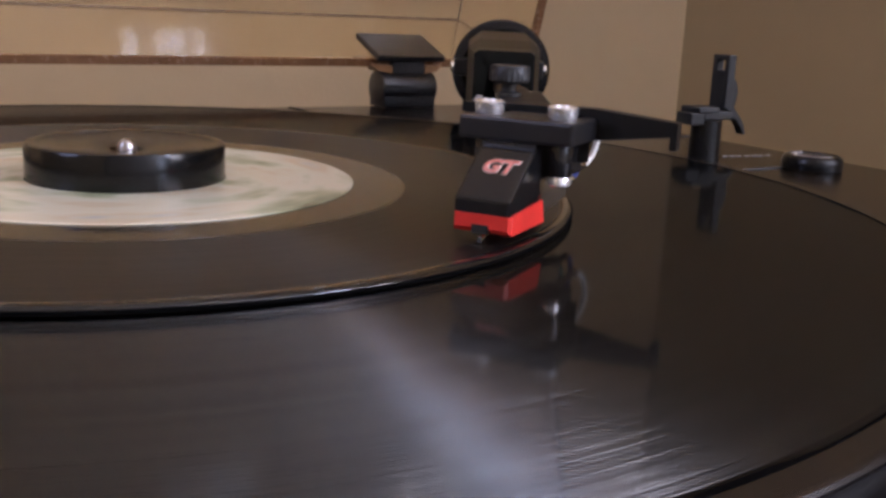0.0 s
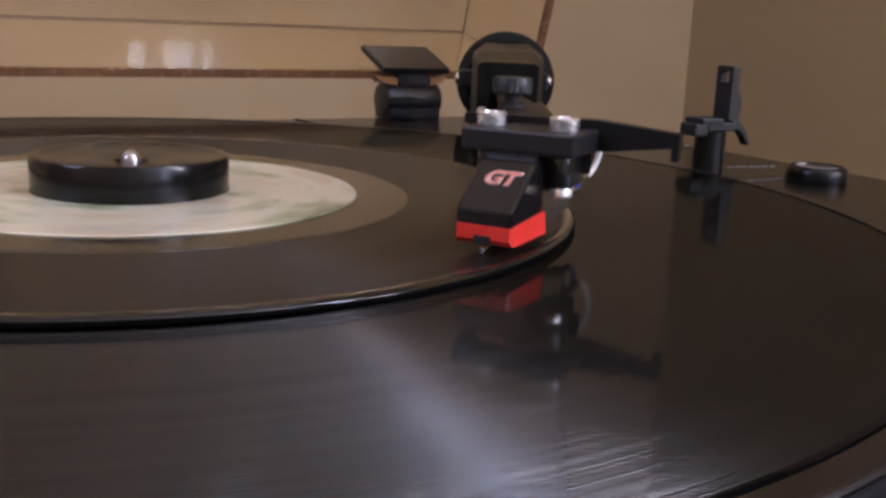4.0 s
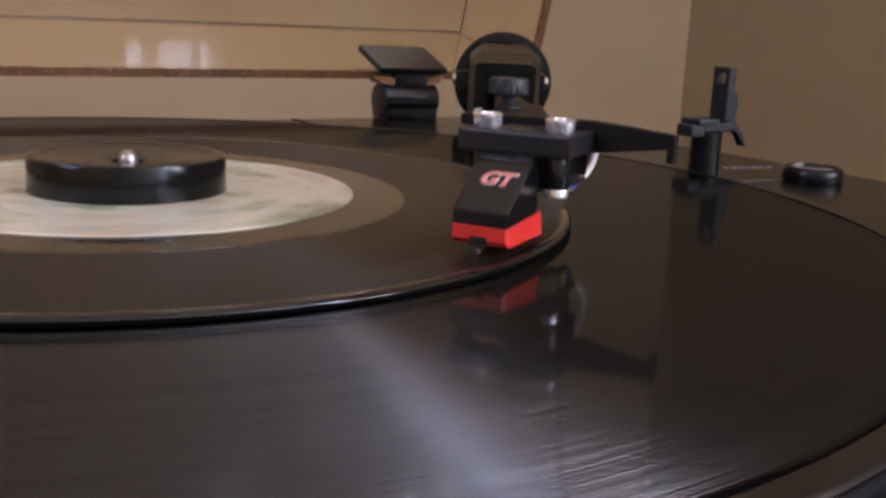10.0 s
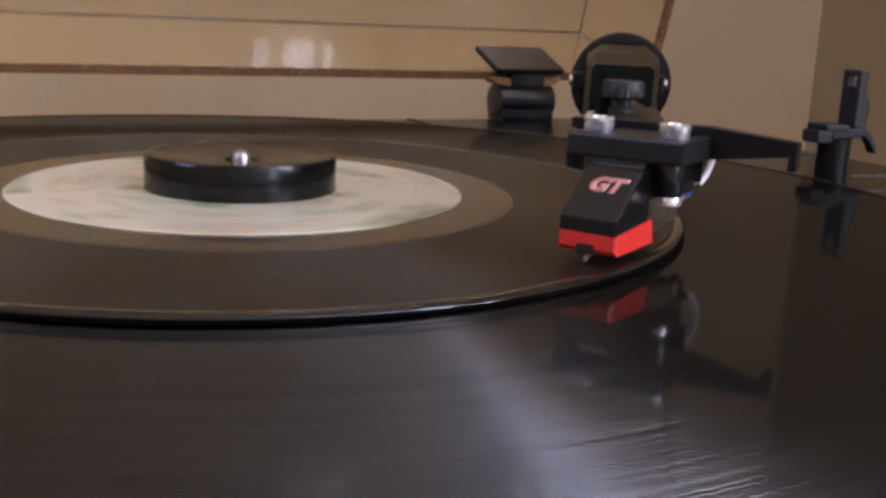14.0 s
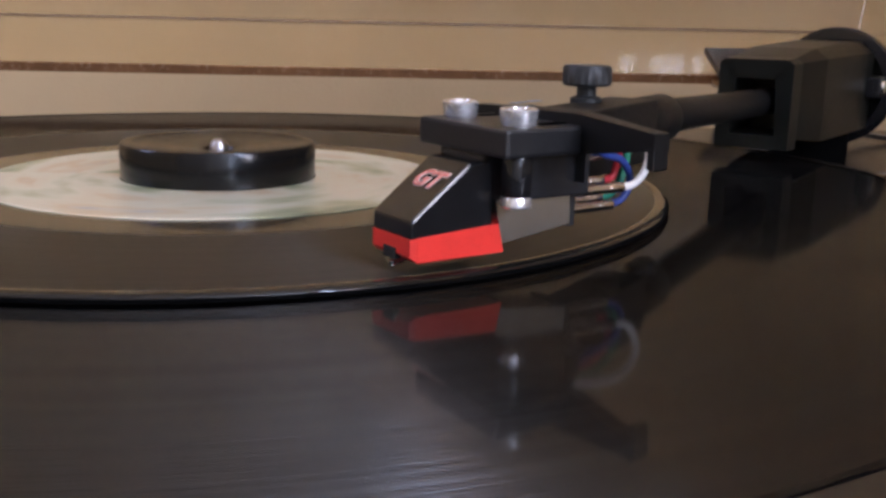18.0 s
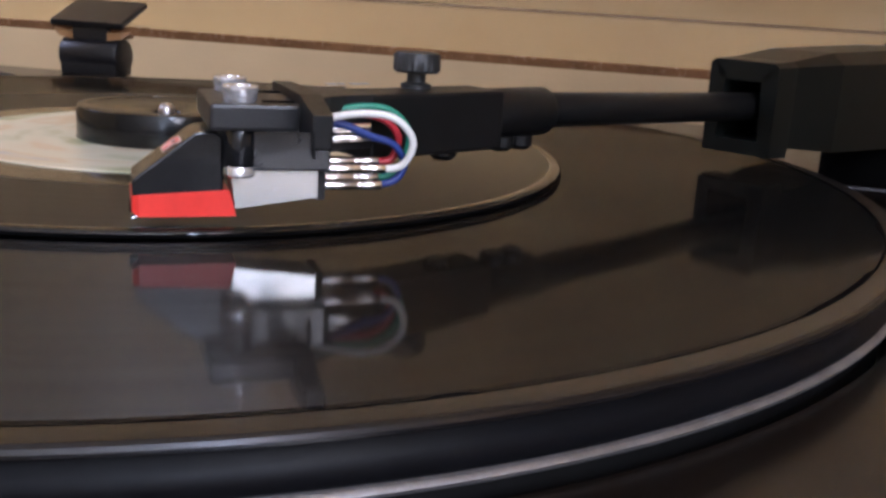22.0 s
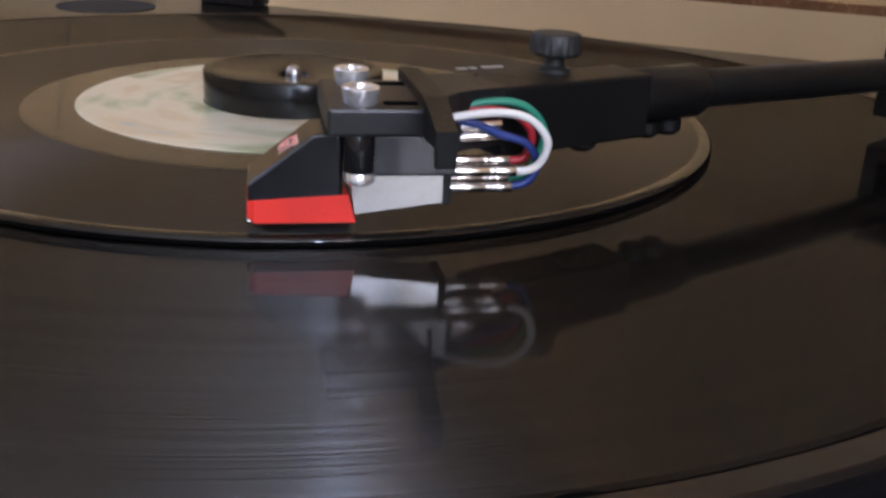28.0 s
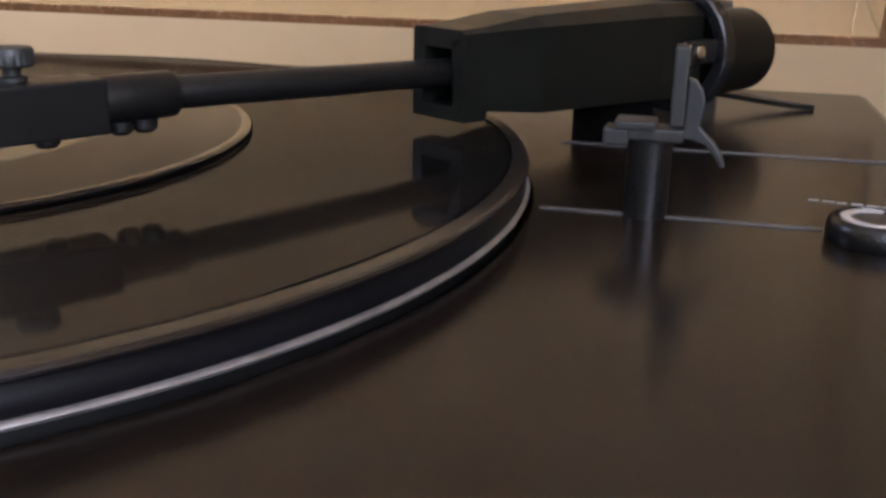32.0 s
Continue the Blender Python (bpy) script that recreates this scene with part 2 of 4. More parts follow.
def acrylic(name, tint):
    m, n, l, p = material(name)
    p.inputs["Base Color"].default_value = (*tint, 1)
    p.inputs["Transmission Weight"].default_value, p.inputs["Roughness"].default_value, p.inputs["IOR"].default_value = 1.0, 0.015, 1.49
    smear = noise_node(n, l, 25.0, 4.0)
    rr = n.new("ShaderNodeMapRange")
    rr.inputs["To Min"].default_value, rr.inputs["To Max"].default_value = 0.0, 0.05
    l.new(smear.outputs["Fac"], rr.inputs["Value"]), l.new(rr.outputs[0], p.inputs["Roughness"])
    return m


M_PLINTH = surface("dark_satin_plinth", (0.009, 0.0065, 0.005), 0.20, scale=1.3, spread=0.12, ior=1.335, rough_spread=0.015)
M_LP = groove_vinyl("pressed_black_vinyl", (0.004, 0.004, 0.004), 0.055, 0.1465, 2600.0, 1.1, 0.215, 0.40, 0.0205)
M_BEAD = surface("smooth_vinyl_rim", (0.008, 0.007, 0.007), 0.24, scale=20, spread=0.1, rough_spread=0.03, ior=1.5)
M_SINGLE = vinyl("worn_black_vinyl", (0.010, 0.009, 0.008), 0.0545, 0.0845, 0.00060, 0.44, 0.60, 0.36, 0.20, 0.16)
M_LABEL = paper_label("printed_label_paper")
M_BLACK = surface("black_plastic", (0.008, 0.008, 0.009), 0.30, scale=200, bump=0.10, bump_scale=2500)
M_GLOSS = surface("glossy_black_plastic", (0.010, 0.010, 0.011), 0.14, scale=200, rough_spread=0.06, coat=0.2)
M_COVER = surface("semi_gloss_black_plastic", (0.008, 0.008, 0.009), 0.22, scale=200, rough_spread=0.03, coat=0.2)
M_BLOCK = surface("smooth_dark_plastic", (0.022, 0.022, 0.024), 0.26, scale=200, rough_spread=0.03, ior=1.6, coat=0.5)
M_HOUSE = surface("satin_black_housing", (0.006, 0.007, 0.006), 0.34, scale=150, bump=0.05, bump_scale=4500, ior=1.28)
M_PUCK = surface("satin_black_plastic", (0.005, 0.005, 0.005), 0.19, scale=60, spread=0.08, rough_spread=0.01, ior=1.40)
M_MATTE = surface("matte_black_enamel", (0.006, 0.006, 0.006), 0.42, ior=1.35, scale=150, bump=0.10, bump_scale=3500)
M_GREYBLACK = surface("dark_grey_plastic", (0.011, 0.011, 0.012), 0.40, scale=180, bump=0.12, bump_scale=2500)
M_REST = surface("charcoal_plastic", (0.017, 0.018, 0.018), 0.48, scale=180, bump=0.1, bump_scale=2500)
M_POST = surface("black_post", (0.006, 0.006, 0.006), 0.30, scale=200, ior=1.42)
M_RUBBER = surface("black_rubber", (0.010, 0.010, 0.010), 0.75, scale=300)
M_VOID = surface("unlit_black_slot", (0.002, 0.002, 0.002), 0.9, spread=0.1, ior=1.1)
M_CHROME = surface("polished_steel", (0.95, 0.95, 0.96), 0.16, metal=1.0, scale=60, spread=0.04, rough_spread=0.02)
M_BOLT = surface("bright_zinc_steel", (0.92, 0.92, 0.93), 0.24, metal=0.8, scale=60, spread=0.04, rough_spread=0.02)
M_BRASS = surface("plated_clip", (0.88, 0.82, 0.77), 0.20, metal=1.0, scale=400, spread=0.1)
M_ALU = surface("turned_aluminium", (0.50, 0.49, 0.49), 0.30, metal=1.0, scale=90, spread=0.2)
# seam colour: the gleam on the groove is put into the grey
M_SEAM = surface("grey_seam_sheen", (0.038, 0.037, 0.038), 0.38, scale=200, spread=0.4)
M_PLATTER = surface("blackened_platter_metal", (0.005, 0.005, 0.005), 0.5, scale=120, spread=0.2, ior=1.25)
M_SHOULDER = surface("dark_grey_casting", (0.005, 0.005, 0.006), 0.42, scale=200, spread=0.2, ior=1.20)
M_RIM = surface("dull_platter_edge", (0.33, 0.32, 0.32), 0.40, metal=0.8, scale=160, spread=0.35, rough_spread=0.12)
M_RED = surface("red_stylus_plastic", (0.80, 0.045, 0.030), 0.32, scale=250, spread=0.10)
M_GREY = surface("silver_cartridge_shell", (0.80, 0.80, 0.79), 0.26, metal=1.0, scale=50, spread=0.03, rough_spread=0.02)
M_LOGO = surface("printed_red_outline", (0.75, 0.12, 0.08), 0.5, spread=0.05)
M_PALE = surface("printed_pale_outline", (0.80, 0.58, 0.52), 0.5, spread=0.05)
M_WHITE = surface("printed_white_ink", (0.40, 0.38, 0.37), 0.45, spread=0.08)
M_PRINT = surface("printed_silver_ink", (0.30, 0.29, 0.28), 0.5, spread=0.08)
M_WIRE_W = surface("white_insulation", (0.80, 0.78, 0.74), 0.4, spread=0.05)
M_WIRE_R = surface("red_insulation", (0.40, 0.02, 0.03), 0.4, spread=0.1)
M_WIRE_G = surface("green_insulation", (0.02, 0.22, 0.14), 0.4, spread=0.1)
M_WIRE_B = surface("blue_insulation", (0.02, 0.045, 0.22), 0.4, spread=0.1)
M_ACRYLIC = acrylic("clear_acrylic", (0.96, 0.89, 0.74))
M_CORNER = surface("moulded_acrylic_corner", (0.20, 0.135, 0.08), 0.10, rough_spread=0.04, scale=60, spread=0.15)
M_EDGE = surface("smoky_acrylic_edge", (0.20, 0.10, 0.045), 0.25, scale=60, spread=0.35)
M_AMBER = surface("amber_hinge_plastic", (0.27, 0.14, 0.055), 0.35, scale=120)
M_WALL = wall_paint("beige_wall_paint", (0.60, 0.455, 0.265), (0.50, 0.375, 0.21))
# unseen front wall, made pale to bounce neutral light onto the vinyl
M_WALL_S = wall_paint("pale_bounce_paint", (0.70, 0.69, 0.66), (0.62, 0.60, 0.56))
# wall colour with the side walls' shade put into it
M_WALL_SHADED = wall_paint("shaded_wall_paint", (0.38, 0.29, 0.155), (0.31, 0.235, 0.12))
M_CEIL = wall_paint("white_ceiling_paint", (0.70, 0.68, 0.64), (0.60, 0.57, 0.52))
M_FLOOR = surface("brown_floorboard", (0.16, 0.09, 0.05), 0.45, scale=6, spread=0.4)
M_TABLE = surface("dark_table_wood", (0.07, 0.04, 0.025), 0.40, scale=14, spread=0.4)
M_FRAME = surface("white_window_paint", (0.74, 0.73, 0.70), 0.4, spread=0.05, scale=20)
M_OPAL = surface("opal_glass", (0.85, 0.82, 0.76), 0.3, spread=0.04)


# ---- mesh helpers ----
def mesh(name, verts, faces, mat, parent=None, label="", smooth=False):
    me = bpy.data.meshes.new(name)
    me.from_pydata([tuple(v) for v in verts], [], faces)
    me.validate()
    me.materials.append(mat)
    if smooth:
        me.shade_smooth()
    ob = new(name, me)
    ob.parent = parent
    if label:
        ob["label"] = label
    return ob


def part(name, bm, mat, parent=None, label="", smooth_angle=None):
    """Link a bmesh as one mesh object under a thing or a part."""
    bmesh.ops.recalc_face_normals(bm, faces=bm.faces)
    me = bpy.data.meshes.new(name)
    bm.to_mesh(me)
    bm.free()
    me.materials.append(mat)
    if smooth_angle is not None:
        me.shade_smooth()
        me.set_sharp_from_angle(angle=radians(smooth_angle))
    ob = new(name, me)
    ob.parent = parent
    if label:
        ob["label"] = label
    return ob


def thing(name, label, category, kind="", group=""):
    return tagged(new(name), label, category, group, kind)


def bevelled(bm, width, segments=2):
    if width:
        bmesh.ops.bevel(bm, geom=list(bm.edges), offset=width, segments=segments, affect="EDGES", profile=0.6, clamp_overlap=True)
    return bm


def box(lo, hi, bevel=0.0, m=None, segments=2):
    bm = bmesh.new()
    bmesh.ops.create_cube(bm, size=1.0)
    lo, hi = Vector(lo), Vector(hi)
    for v in bm.verts:
        v.co = Vector(((lo[i] + hi[i]) / 2 + v.co[i] * (hi[i] - lo[i]) for i in range(3)))
    bevelled(bm, bevel, segments)
    if m is not None:
        bm.transform(m)
    return bm


def prism(outline, z0, z1, bevel=0.0, m=None, segments=2):
    """A plan outline (x, y) drawn up from z0 to z1."""
    bm = bmesh.new()
    low = [bm.verts.new((x, y, z0)) for x, y in outline]
    face = bm.faces.new(low)
    up = bmesh.ops.extrude_face_region(bm, geom=[face])
    for v in up["geom"]:
        if isinstance(v, bmesh.types.BMVert):
            v.co.z = z1
    bmesh.ops.recalc_face_normals(bm, faces=bm.faces)
    bevelled(bm, bevel, segments)
    if m is not None:
        bm.transform(m)
    return bm


def lathe(profile, steps=96, m=None, closed=False):
    """A profile of (radius, z) turned round the z axis."""
    bm = bmesh.new()
    rings = []
    for r, z in profile:
        if r < 1e-7:
            rings.append([bm.verts.new((0, 0, z))])
        else:
            rings.append([bm.verts.new((r * math.cos(2 * math.pi * i / steps), r * math.sin(2 * math.pi * i / steps), z)) for i in range(steps)])
    pairs = list(zip(rings, rings[1:]))
    if closed:
        pairs.append((rings[-1], rings[0]))
    for a, b in pairs:
        for i in range(steps):
            j = (i + 1) % steps
            f = [a[i % len(a)], a[j % len(a)], b[j % len(b)], b[i % len(b)]]
            seen = []
            for v in f:
                if v not in seen:
                    seen.append(v)
            if len(seen) > 2:
                bm.faces.new(seen)
    if m is not None:
        bm.transform(m)
    return bm


def rod(a, b, r, steps=24, cap=0.0):
    """A cylinder from a to b with a small rounded end."""
    a, b = Vector(a), Vector(b)
    length = (b - a).length
    cap = min(cap or r * 0.15, r * 0.9, length * 0.4)
    turn = (b - a).to_track_quat("Z", "Y").to_matrix().to_4x4()
    prof = [(0, 0), (r - cap, 0), (r - cap * 0.3, cap * 0.3), (r, cap), (r, length - cap), (r - cap * 0.3, length - cap * 0.3), (r - cap, length), (0, length)]
    return lathe(prof, steps, Matrix.Translation(a) @ turn)


def tube(points, r, steps=10):
    """A round wire along a smooth line through the points."""
    pts = [Vector(p) for p in points]
    line = []
    for i in range(len(pts) - 1):
        p0, p1, p2, p3 = pts[max(i - 1, 0)], pts[i], pts[i + 1], pts[min(i + 2, len(pts) - 1)]
        for k in range(8):
            t = k / 8
            line.append(0.5 * ((2 * p1) + (p2 - p0) * t + (2 * p0 - 5 * p1 + 4 * p2 - p3) * t * t + (3 * p1 - p0 - 3 * p2 + p3) * t ** 3))
    line.append(pts[-1])
    bm = bmesh.new()
    rings, normal = [], Vector((0, 0, 1))
    for i, c in enumerate(line):
        way = (line[min(i + 1, len(line) - 1)] - line[max(i - 1, 0)]).normalized()
        side = way.cross(normal)
        side = side.normalized() if side.length > 1e-6 else way.orthogonal().normalized()
        normal = side.cross(way).normalized()
        rings.append([bm.verts.new(c + r * (math.cos(2 * math.pi * k / steps) * side + math.sin(2 * math.pi * k / steps) * normal)) for k in range(steps)])
    for a, b in zip(rings, rings[1:]):
        for k in range(steps):
            bm.faces.new((a[k], a[(k + 1) % steps], b[(k + 1) % steps], b[k]))
    bm.faces.new(rings[0]), bm.faces.new(list(reversed(rings[-1])))
    return bm


def joined(*bms):
    out = bmesh.new()
    for b in bms:
        me = bpy.data.meshes.new("tmp")
        b.to_mesh(me)
        b.free()
        out.from_mesh(me)
        bpy.data.meshes.remove(me)
    return out


def loft(sections, m=None):
    """Rings of equal count, one after another, closed at both ends."""
    bm = bmesh.new()
    rings = [[bm.verts.new(p) for p in s] for s in sections]
    k = len(rings[0])
    for a, b in zip(rings, rings[1:]):
        for i in range(k):
            bm.faces.new((a[i], a[(i + 1) % k], b[(i + 1) % k], b[i]))
    bm.faces.new(rings[0]), bm.faces.new(list(reversed(rings[-1])))
    bmesh.ops.recalc_face_normals(bm, faces=bm.faces)
    if m is not None:
        bm.transform(m)
    return bm


# ---- the room ----
W = 0.12


def slab(name, lo, hi, mat, label, category="wall"):
    return tagged(part(name, box(lo, hi), mat), label, category, kind="structure")


slab("floor", (LEFT_X - W, FRONT_Y - W, FLOOR_Z - 0.1), (RIGHT_X + W, BACK_Y + W, FLOOR_Z), M_FLOOR, "brown wooden floor of the room", "floor")
slab("ceiling", (LEFT_X - W, FRONT_Y - W, CEIL_Z), (RIGHT_X + W, BACK_Y + W, CEIL_Z + 0.1), M_CEIL, "off-white painted ceiling of the room", "ceiling")
slab("wall_north", (LEFT_X - W, BACK_Y, FLOOR_Z), (RIGHT_X + W, BACK_Y + W, CEIL_Z), M_WALL, "plain beige painted wall behind the record player")
# backlit by its own window: that shade is in the darker paint
y0_, y1_, z0_, z1_ = WIN_C
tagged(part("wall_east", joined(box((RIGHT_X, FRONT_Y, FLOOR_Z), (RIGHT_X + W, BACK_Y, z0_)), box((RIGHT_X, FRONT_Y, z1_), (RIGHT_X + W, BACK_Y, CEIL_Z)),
                                box((RIGHT_X, FRONT_Y, z0_), (RIGHT_X + W, y0_, z1_)), box((RIGHT_X, y1_, z0_), (RIGHT_X + W, BACK_Y, z1_))), M_WALL_SHADED),
       "side wall in a darker, shaded wall tone with one window opening", "wall", kind="structure")
# out of view, painted dark so it sends less light onto the record
y0_, y1_, z0_, z1_ = WIN_B
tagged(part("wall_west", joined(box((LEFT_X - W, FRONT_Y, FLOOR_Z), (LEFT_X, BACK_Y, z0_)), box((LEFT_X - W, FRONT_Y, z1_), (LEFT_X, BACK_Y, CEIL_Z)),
                                box((LEFT_X - W, FRONT_Y, z0_), (LEFT_X, y0_, z1_)), box((LEFT_X - W, y1_, z0_), (LEFT_X, BACK_Y, z1_))), M_WALL_SHADED),
       "unseen side wall in a darkened wall tone with one window opening", "wall", kind="structure")


# closing wall behind the camera; its paleness serves as a reflector
def wall_with_windows():
    y0, y1 = FRONT_Y - W, FRONT_Y
    bits, x = [], LEFT_X - W
    for a, b, z0, z1 in [WIN_A]:
        bits += [box((x, y0, FLOOR_Z), (a, y1, CEIL_Z)), box((a, y0, FLOOR_Z), (b, y1, z0)), box((a, y0, z1), (b, y1, CEIL_Z))]
        x = b
    bits.append(box((x, y0, FLOOR_Z), (RIGHT_X + W, y1, CEIL_Z)))
    tagged(part("wall_south", joined(*bits), M_WALL_S), "unseen wall, pale to bounce neutral light, with one window opening", "wall", kind="structure")


wall_with_windows()


def window(name, x0, x1, z0, z1, m=Matrix()):
    top = tagged(new(name), "white painted window with two upright bars", "window", kind="structure")
    y = FRONT_Y - 0.015
    for n_, lo, hi in (("jamb", (x0, y - 0.02, z0), (x0 + 0.035, y + 0.02, z1)), ("jamb", (x1 - 0.035, y - 0.02, z0), (x1, y + 0.02, z1)),
                       ("head", (x0 + 0.035, y - 0.02, z1 - 0.035), (x1 - 0.035, y + 0.02, z1)), ("sill", (x0 + 0.035, y - 0.02, z0), (x1 - 0.035, y + 0.05, z0 + 0.035)),
                       ("mullion", (x0 + (x1 - x0) * 0.34 - 0.016, y - 0.015, z0 + 0.035), (x0 + (x1 - x0) * 0.34 + 0.016, y + 0.015, z1 - 0.035)),
                       ("mullion", (x0 + (x1 - x0) * 0.70 - 0.007, y - 0.015, z0 + 0.035), (x0 + (x1 - x0) * 0.70 + 0.007, y + 0.015, z1 - 0.035))):
        part(n_, box(lo, hi, 0.003, m), M_FRAME, top)
    if z1 - z0 > 1.2:
        part("transom", box((x0 + 0.035, y - 0.017, 0.715), (x1 - 0.035, y + 0.017, 0.765), 0.003, m), M_FRAME, top)


window("window_1", *WIN_A)
window("window_3", *WIN_C, Matrix.Translation((RIGHT_X + 0.02 + FRONT_Y, 0, 0)) @ Matrix.Rotation(radians(90), 4, "Z"))
# unseen west window, added to house the cool fill light
window("fill_window", -WIN_B[1], -WIN_B[0], WIN_B[2], WIN_B[3], Matrix.Translation((LEFT_X - 0.02 - FRONT_Y, 0, 0)) @ Matrix.Rotation(radians(-90), 4, "Z"))

# stand and shade made up to carry the added fill bulb
fill_lamp = thing("fill_lamp", "added unseen fill lamp on a pole with a round opal glass shade", "lamp")
part("foot", lathe([(0, 0), (0.13, 0), (0.13, 0.012), (0.02, 0.022), (0, 0.022)], 48, Matrix.Translation((LAMP[0], LAMP[1], FLOOR_Z))), M_FRAME, fill_lamp)
part("pole", rod((LAMP[0], LAMP[1], FLOOR_Z + 0.02), (LAMP[0], LAMP[1], LAMP[2] - 0.10), 0.009), M_FRAME, fill_lamp)
part("shade", lathe([(0.15, 0.02), (0.12, -0.07), (0.010, -0.10), (0.010, -0.106), (0.124, -0.075), (0.155, 0.02)], 48, Matrix.Translation(LAMP), True), M_OPAL, fill_lamp, "opal glass bowl shade")

table = thing("table", "dark wooden table carrying the record player", "table")
TABLE_Z = PLINTH_Z - 0.072
part("tabletop", box((-0.65, -0.24, TABLE_Z - 0.03), (0.60, 0.46, TABLE_Z), 0.004), M_TABLE, table)
for x in (-0.62, 0.54):
    for y in (-0.21, 0.41):
        part("leg", box((x - 0.02, y - 0.02, FLOOR_Z), (x + 0.02, y + 0.02, TABLE_Z - 0.03), 0.003), M_TABLE, table)

# ---- the record player ----
PX0, PX1, PY0, PY1 = -0.300, 0.249, -0.172, 0.210
player = thing("turntable", "dark brown satin record player with a round platter, on the table", "turntable")


def plinth():
    """A bevelled block with a round well for the platter and a small round well behind it."""
    bm = bmesh.new()
    n1 = 128
    well = [(0.1533 * math.cos(2 * math.pi * i / n1), 0.1533 * math.sin(2 * math.pi * i / n1)) for i in range(n1)]
    z = PLINTH_Z
    rim = [bm.verts.new((x, y, z)) for x, y in well]
    low = [bm.verts.new((x, y, z - 0.012)) for x, y in well]

    def on_edge(a):
        c, s = math.cos(a), math.sin(a)
        best = 9.0
        for d, lim in ((c, PX1 if c > 0 else PX0), (s, PY1 if s > 0 else PY0)):
            if abs(d) > 1e-9:
                best = min(best, lim / d)
        return best * c, best * s
    angles = [2 * math.pi * i / n1 for i in range(n1)]
    for cx, cy in ((PX0, PY0), (PX1, PY0), (PX1, PY1), (PX0, PY1)):
        a = math.atan2(cy, cx) % (2 * math.pi)
        k = min(range(n1), key=lambda i: abs((angles[i] - a + math.pi) % (2 * math.pi) - math.pi))
        angles[k] = a
    out = [on_edge(a) for a in angles]
    e = 0.004

    def inset(p, q):
        return (min(max(p[0], PX0 + q), PX1 - q), min(max(p[1], PY0 + q), PY1 - q))
    top = [bm.verts.new((*inset(p, e), z)) for p in out]
    mid = [bm.verts.new((*inset(p, e * 0.3), z - e * 0.3)) for p in out]
    side = [bm.verts.new((*p, z - e)) for p in out]
    foot = [bm.verts.new((*p, z - 0.055)) for p in out]
    for a, b in ((low, rim), (rim, top), (top, mid), (mid, side), (side, foot)):
        for i in range(n1):
            bm.faces.new((a[i], a[(i + 1) % n1], b[(i + 1) % n1], b[i]))
    bm.faces.new(low), bm.faces.new(foot)
    return bm


part("plinth", plinth(), M_PLINTH, player)
for x in (PX0 + 0.05, PX1 - 0.05):
    for y in (PY0 + 0.05, PY1 - 0.05):
        part("foot", lathe([(0, 0), (0.020, 0), (0.022, 0.002), (0.024, 0.017), (0, 0.017)], 32, Matrix.Translation((x, y, TABLE_Z))), M_RUBBER, player)

platter = part("platter", lathe([(0.003, -0.0185), (0.146, -0.0185), (0.1495, -0.0175), (0.1500, -0.0105), (0.1490, -0.0046), (0.003, -0.0046)], 192, None, True), M_PLATTER, player, "dark turned platter")
part("platter_rim", lathe([(0.1490, -0.0060), (0.1514, -0.0060), (0.1520, -0.0062), (0.1523, -0.0066), (0.1521, -0.0071), (0.1512, -0.0073), (0.1490, -0.0073)], 192, None, True), M_RIM, platter, "dull bright metal ring round the platter", 40)
part("platter_shoulder", lathe([(0.1478, -0.0025), (0.1490, -0.0027), (0.1493, -0.0040), (0.1499, -0.0050), (0.1507, -0.0056), (0.1514, -0.0058), (0.1514, -0.0060), (0.1478, -0.0060)], 192, None, True), M_SHOULDER, platter, "dark hollow shoulder above the ring", 50)
part("mat", lathe([(0.004, -0.0045), (0.1475, -0.0045), (0.1480, -0.0040), (0.1478, -0.0021), (0.1470, -0.0018), (0.004, -0.0018)], 160, None, True), M_POST, platter)
part("spindle", lathe([(0.0019, -0.006), (0.0018, 0.0074), (0.0017, 0.0082), (0.0013, 0.0089), (0.0008, 0.0093), (0, 0.0094)], 32), M_ALU, player, "round-tipped steel spindle", 60)

# the seams of the arm board, the speed knob and the small print beside it
for x0, x1, y in ((0.1540, 0.2112, 0.0145), (0.1500, PX1 - 0.006, 0.0850)):
    part("seam", box((x0, y - 0.0009, PLINTH_Z - 0.0004), (x1, y + 0.0009, PLINTH_Z + 0.0004), 0.0003), M_SEAM, player, "thin seam with its sheen painted grey")
part("joint", box((0.1252, 0.1720, PLINTH_Z - 0.0004), (0.1272, PY1 - 0.004, PLINTH_Z + 0.0003)), M_VOID, player, "dark joint running to the rear edge")
KX, KY = 0.2205, 0.0100
knob = part("speed_knob", lathe([(0, 0), (0.0092, 0), (0.0094, 0.0004), (0.0094, 0.0034), (0.0088, 0.0042), (0.0080, 0.0046), (0.0078, 0.0041), (0, 0.0041)], 48, Matrix.Translation((KX, KY, PLINTH_Z))), M_POST, player, "round black speed knob", 40)
def knob_mark():
    """A pale open ring on the knob's top, thickest in its middle."""
    secs = []
    for i in range(25):
        f = i / 24
        a, w = radians(72 + 216 * f), 0.0003 + 0.0006 * math.sin(math.pi * f)
        c, h = Vector((math.cos(a), math.sin(a), 0)), Vector((KX, KY, PLINTH_Z + 0.0040))
        up = Vector((0, 0, 0.0006))
        secs.append([h + c * (0.0060 - w), h + c * (0.0060 + w), h + c * (0.0060 + w) + up, h + c * (0.0060 - w) + up])
    return loft(secs)


part("mark", knob_mark(), M_WHITE, knob, "pale open ring mark")
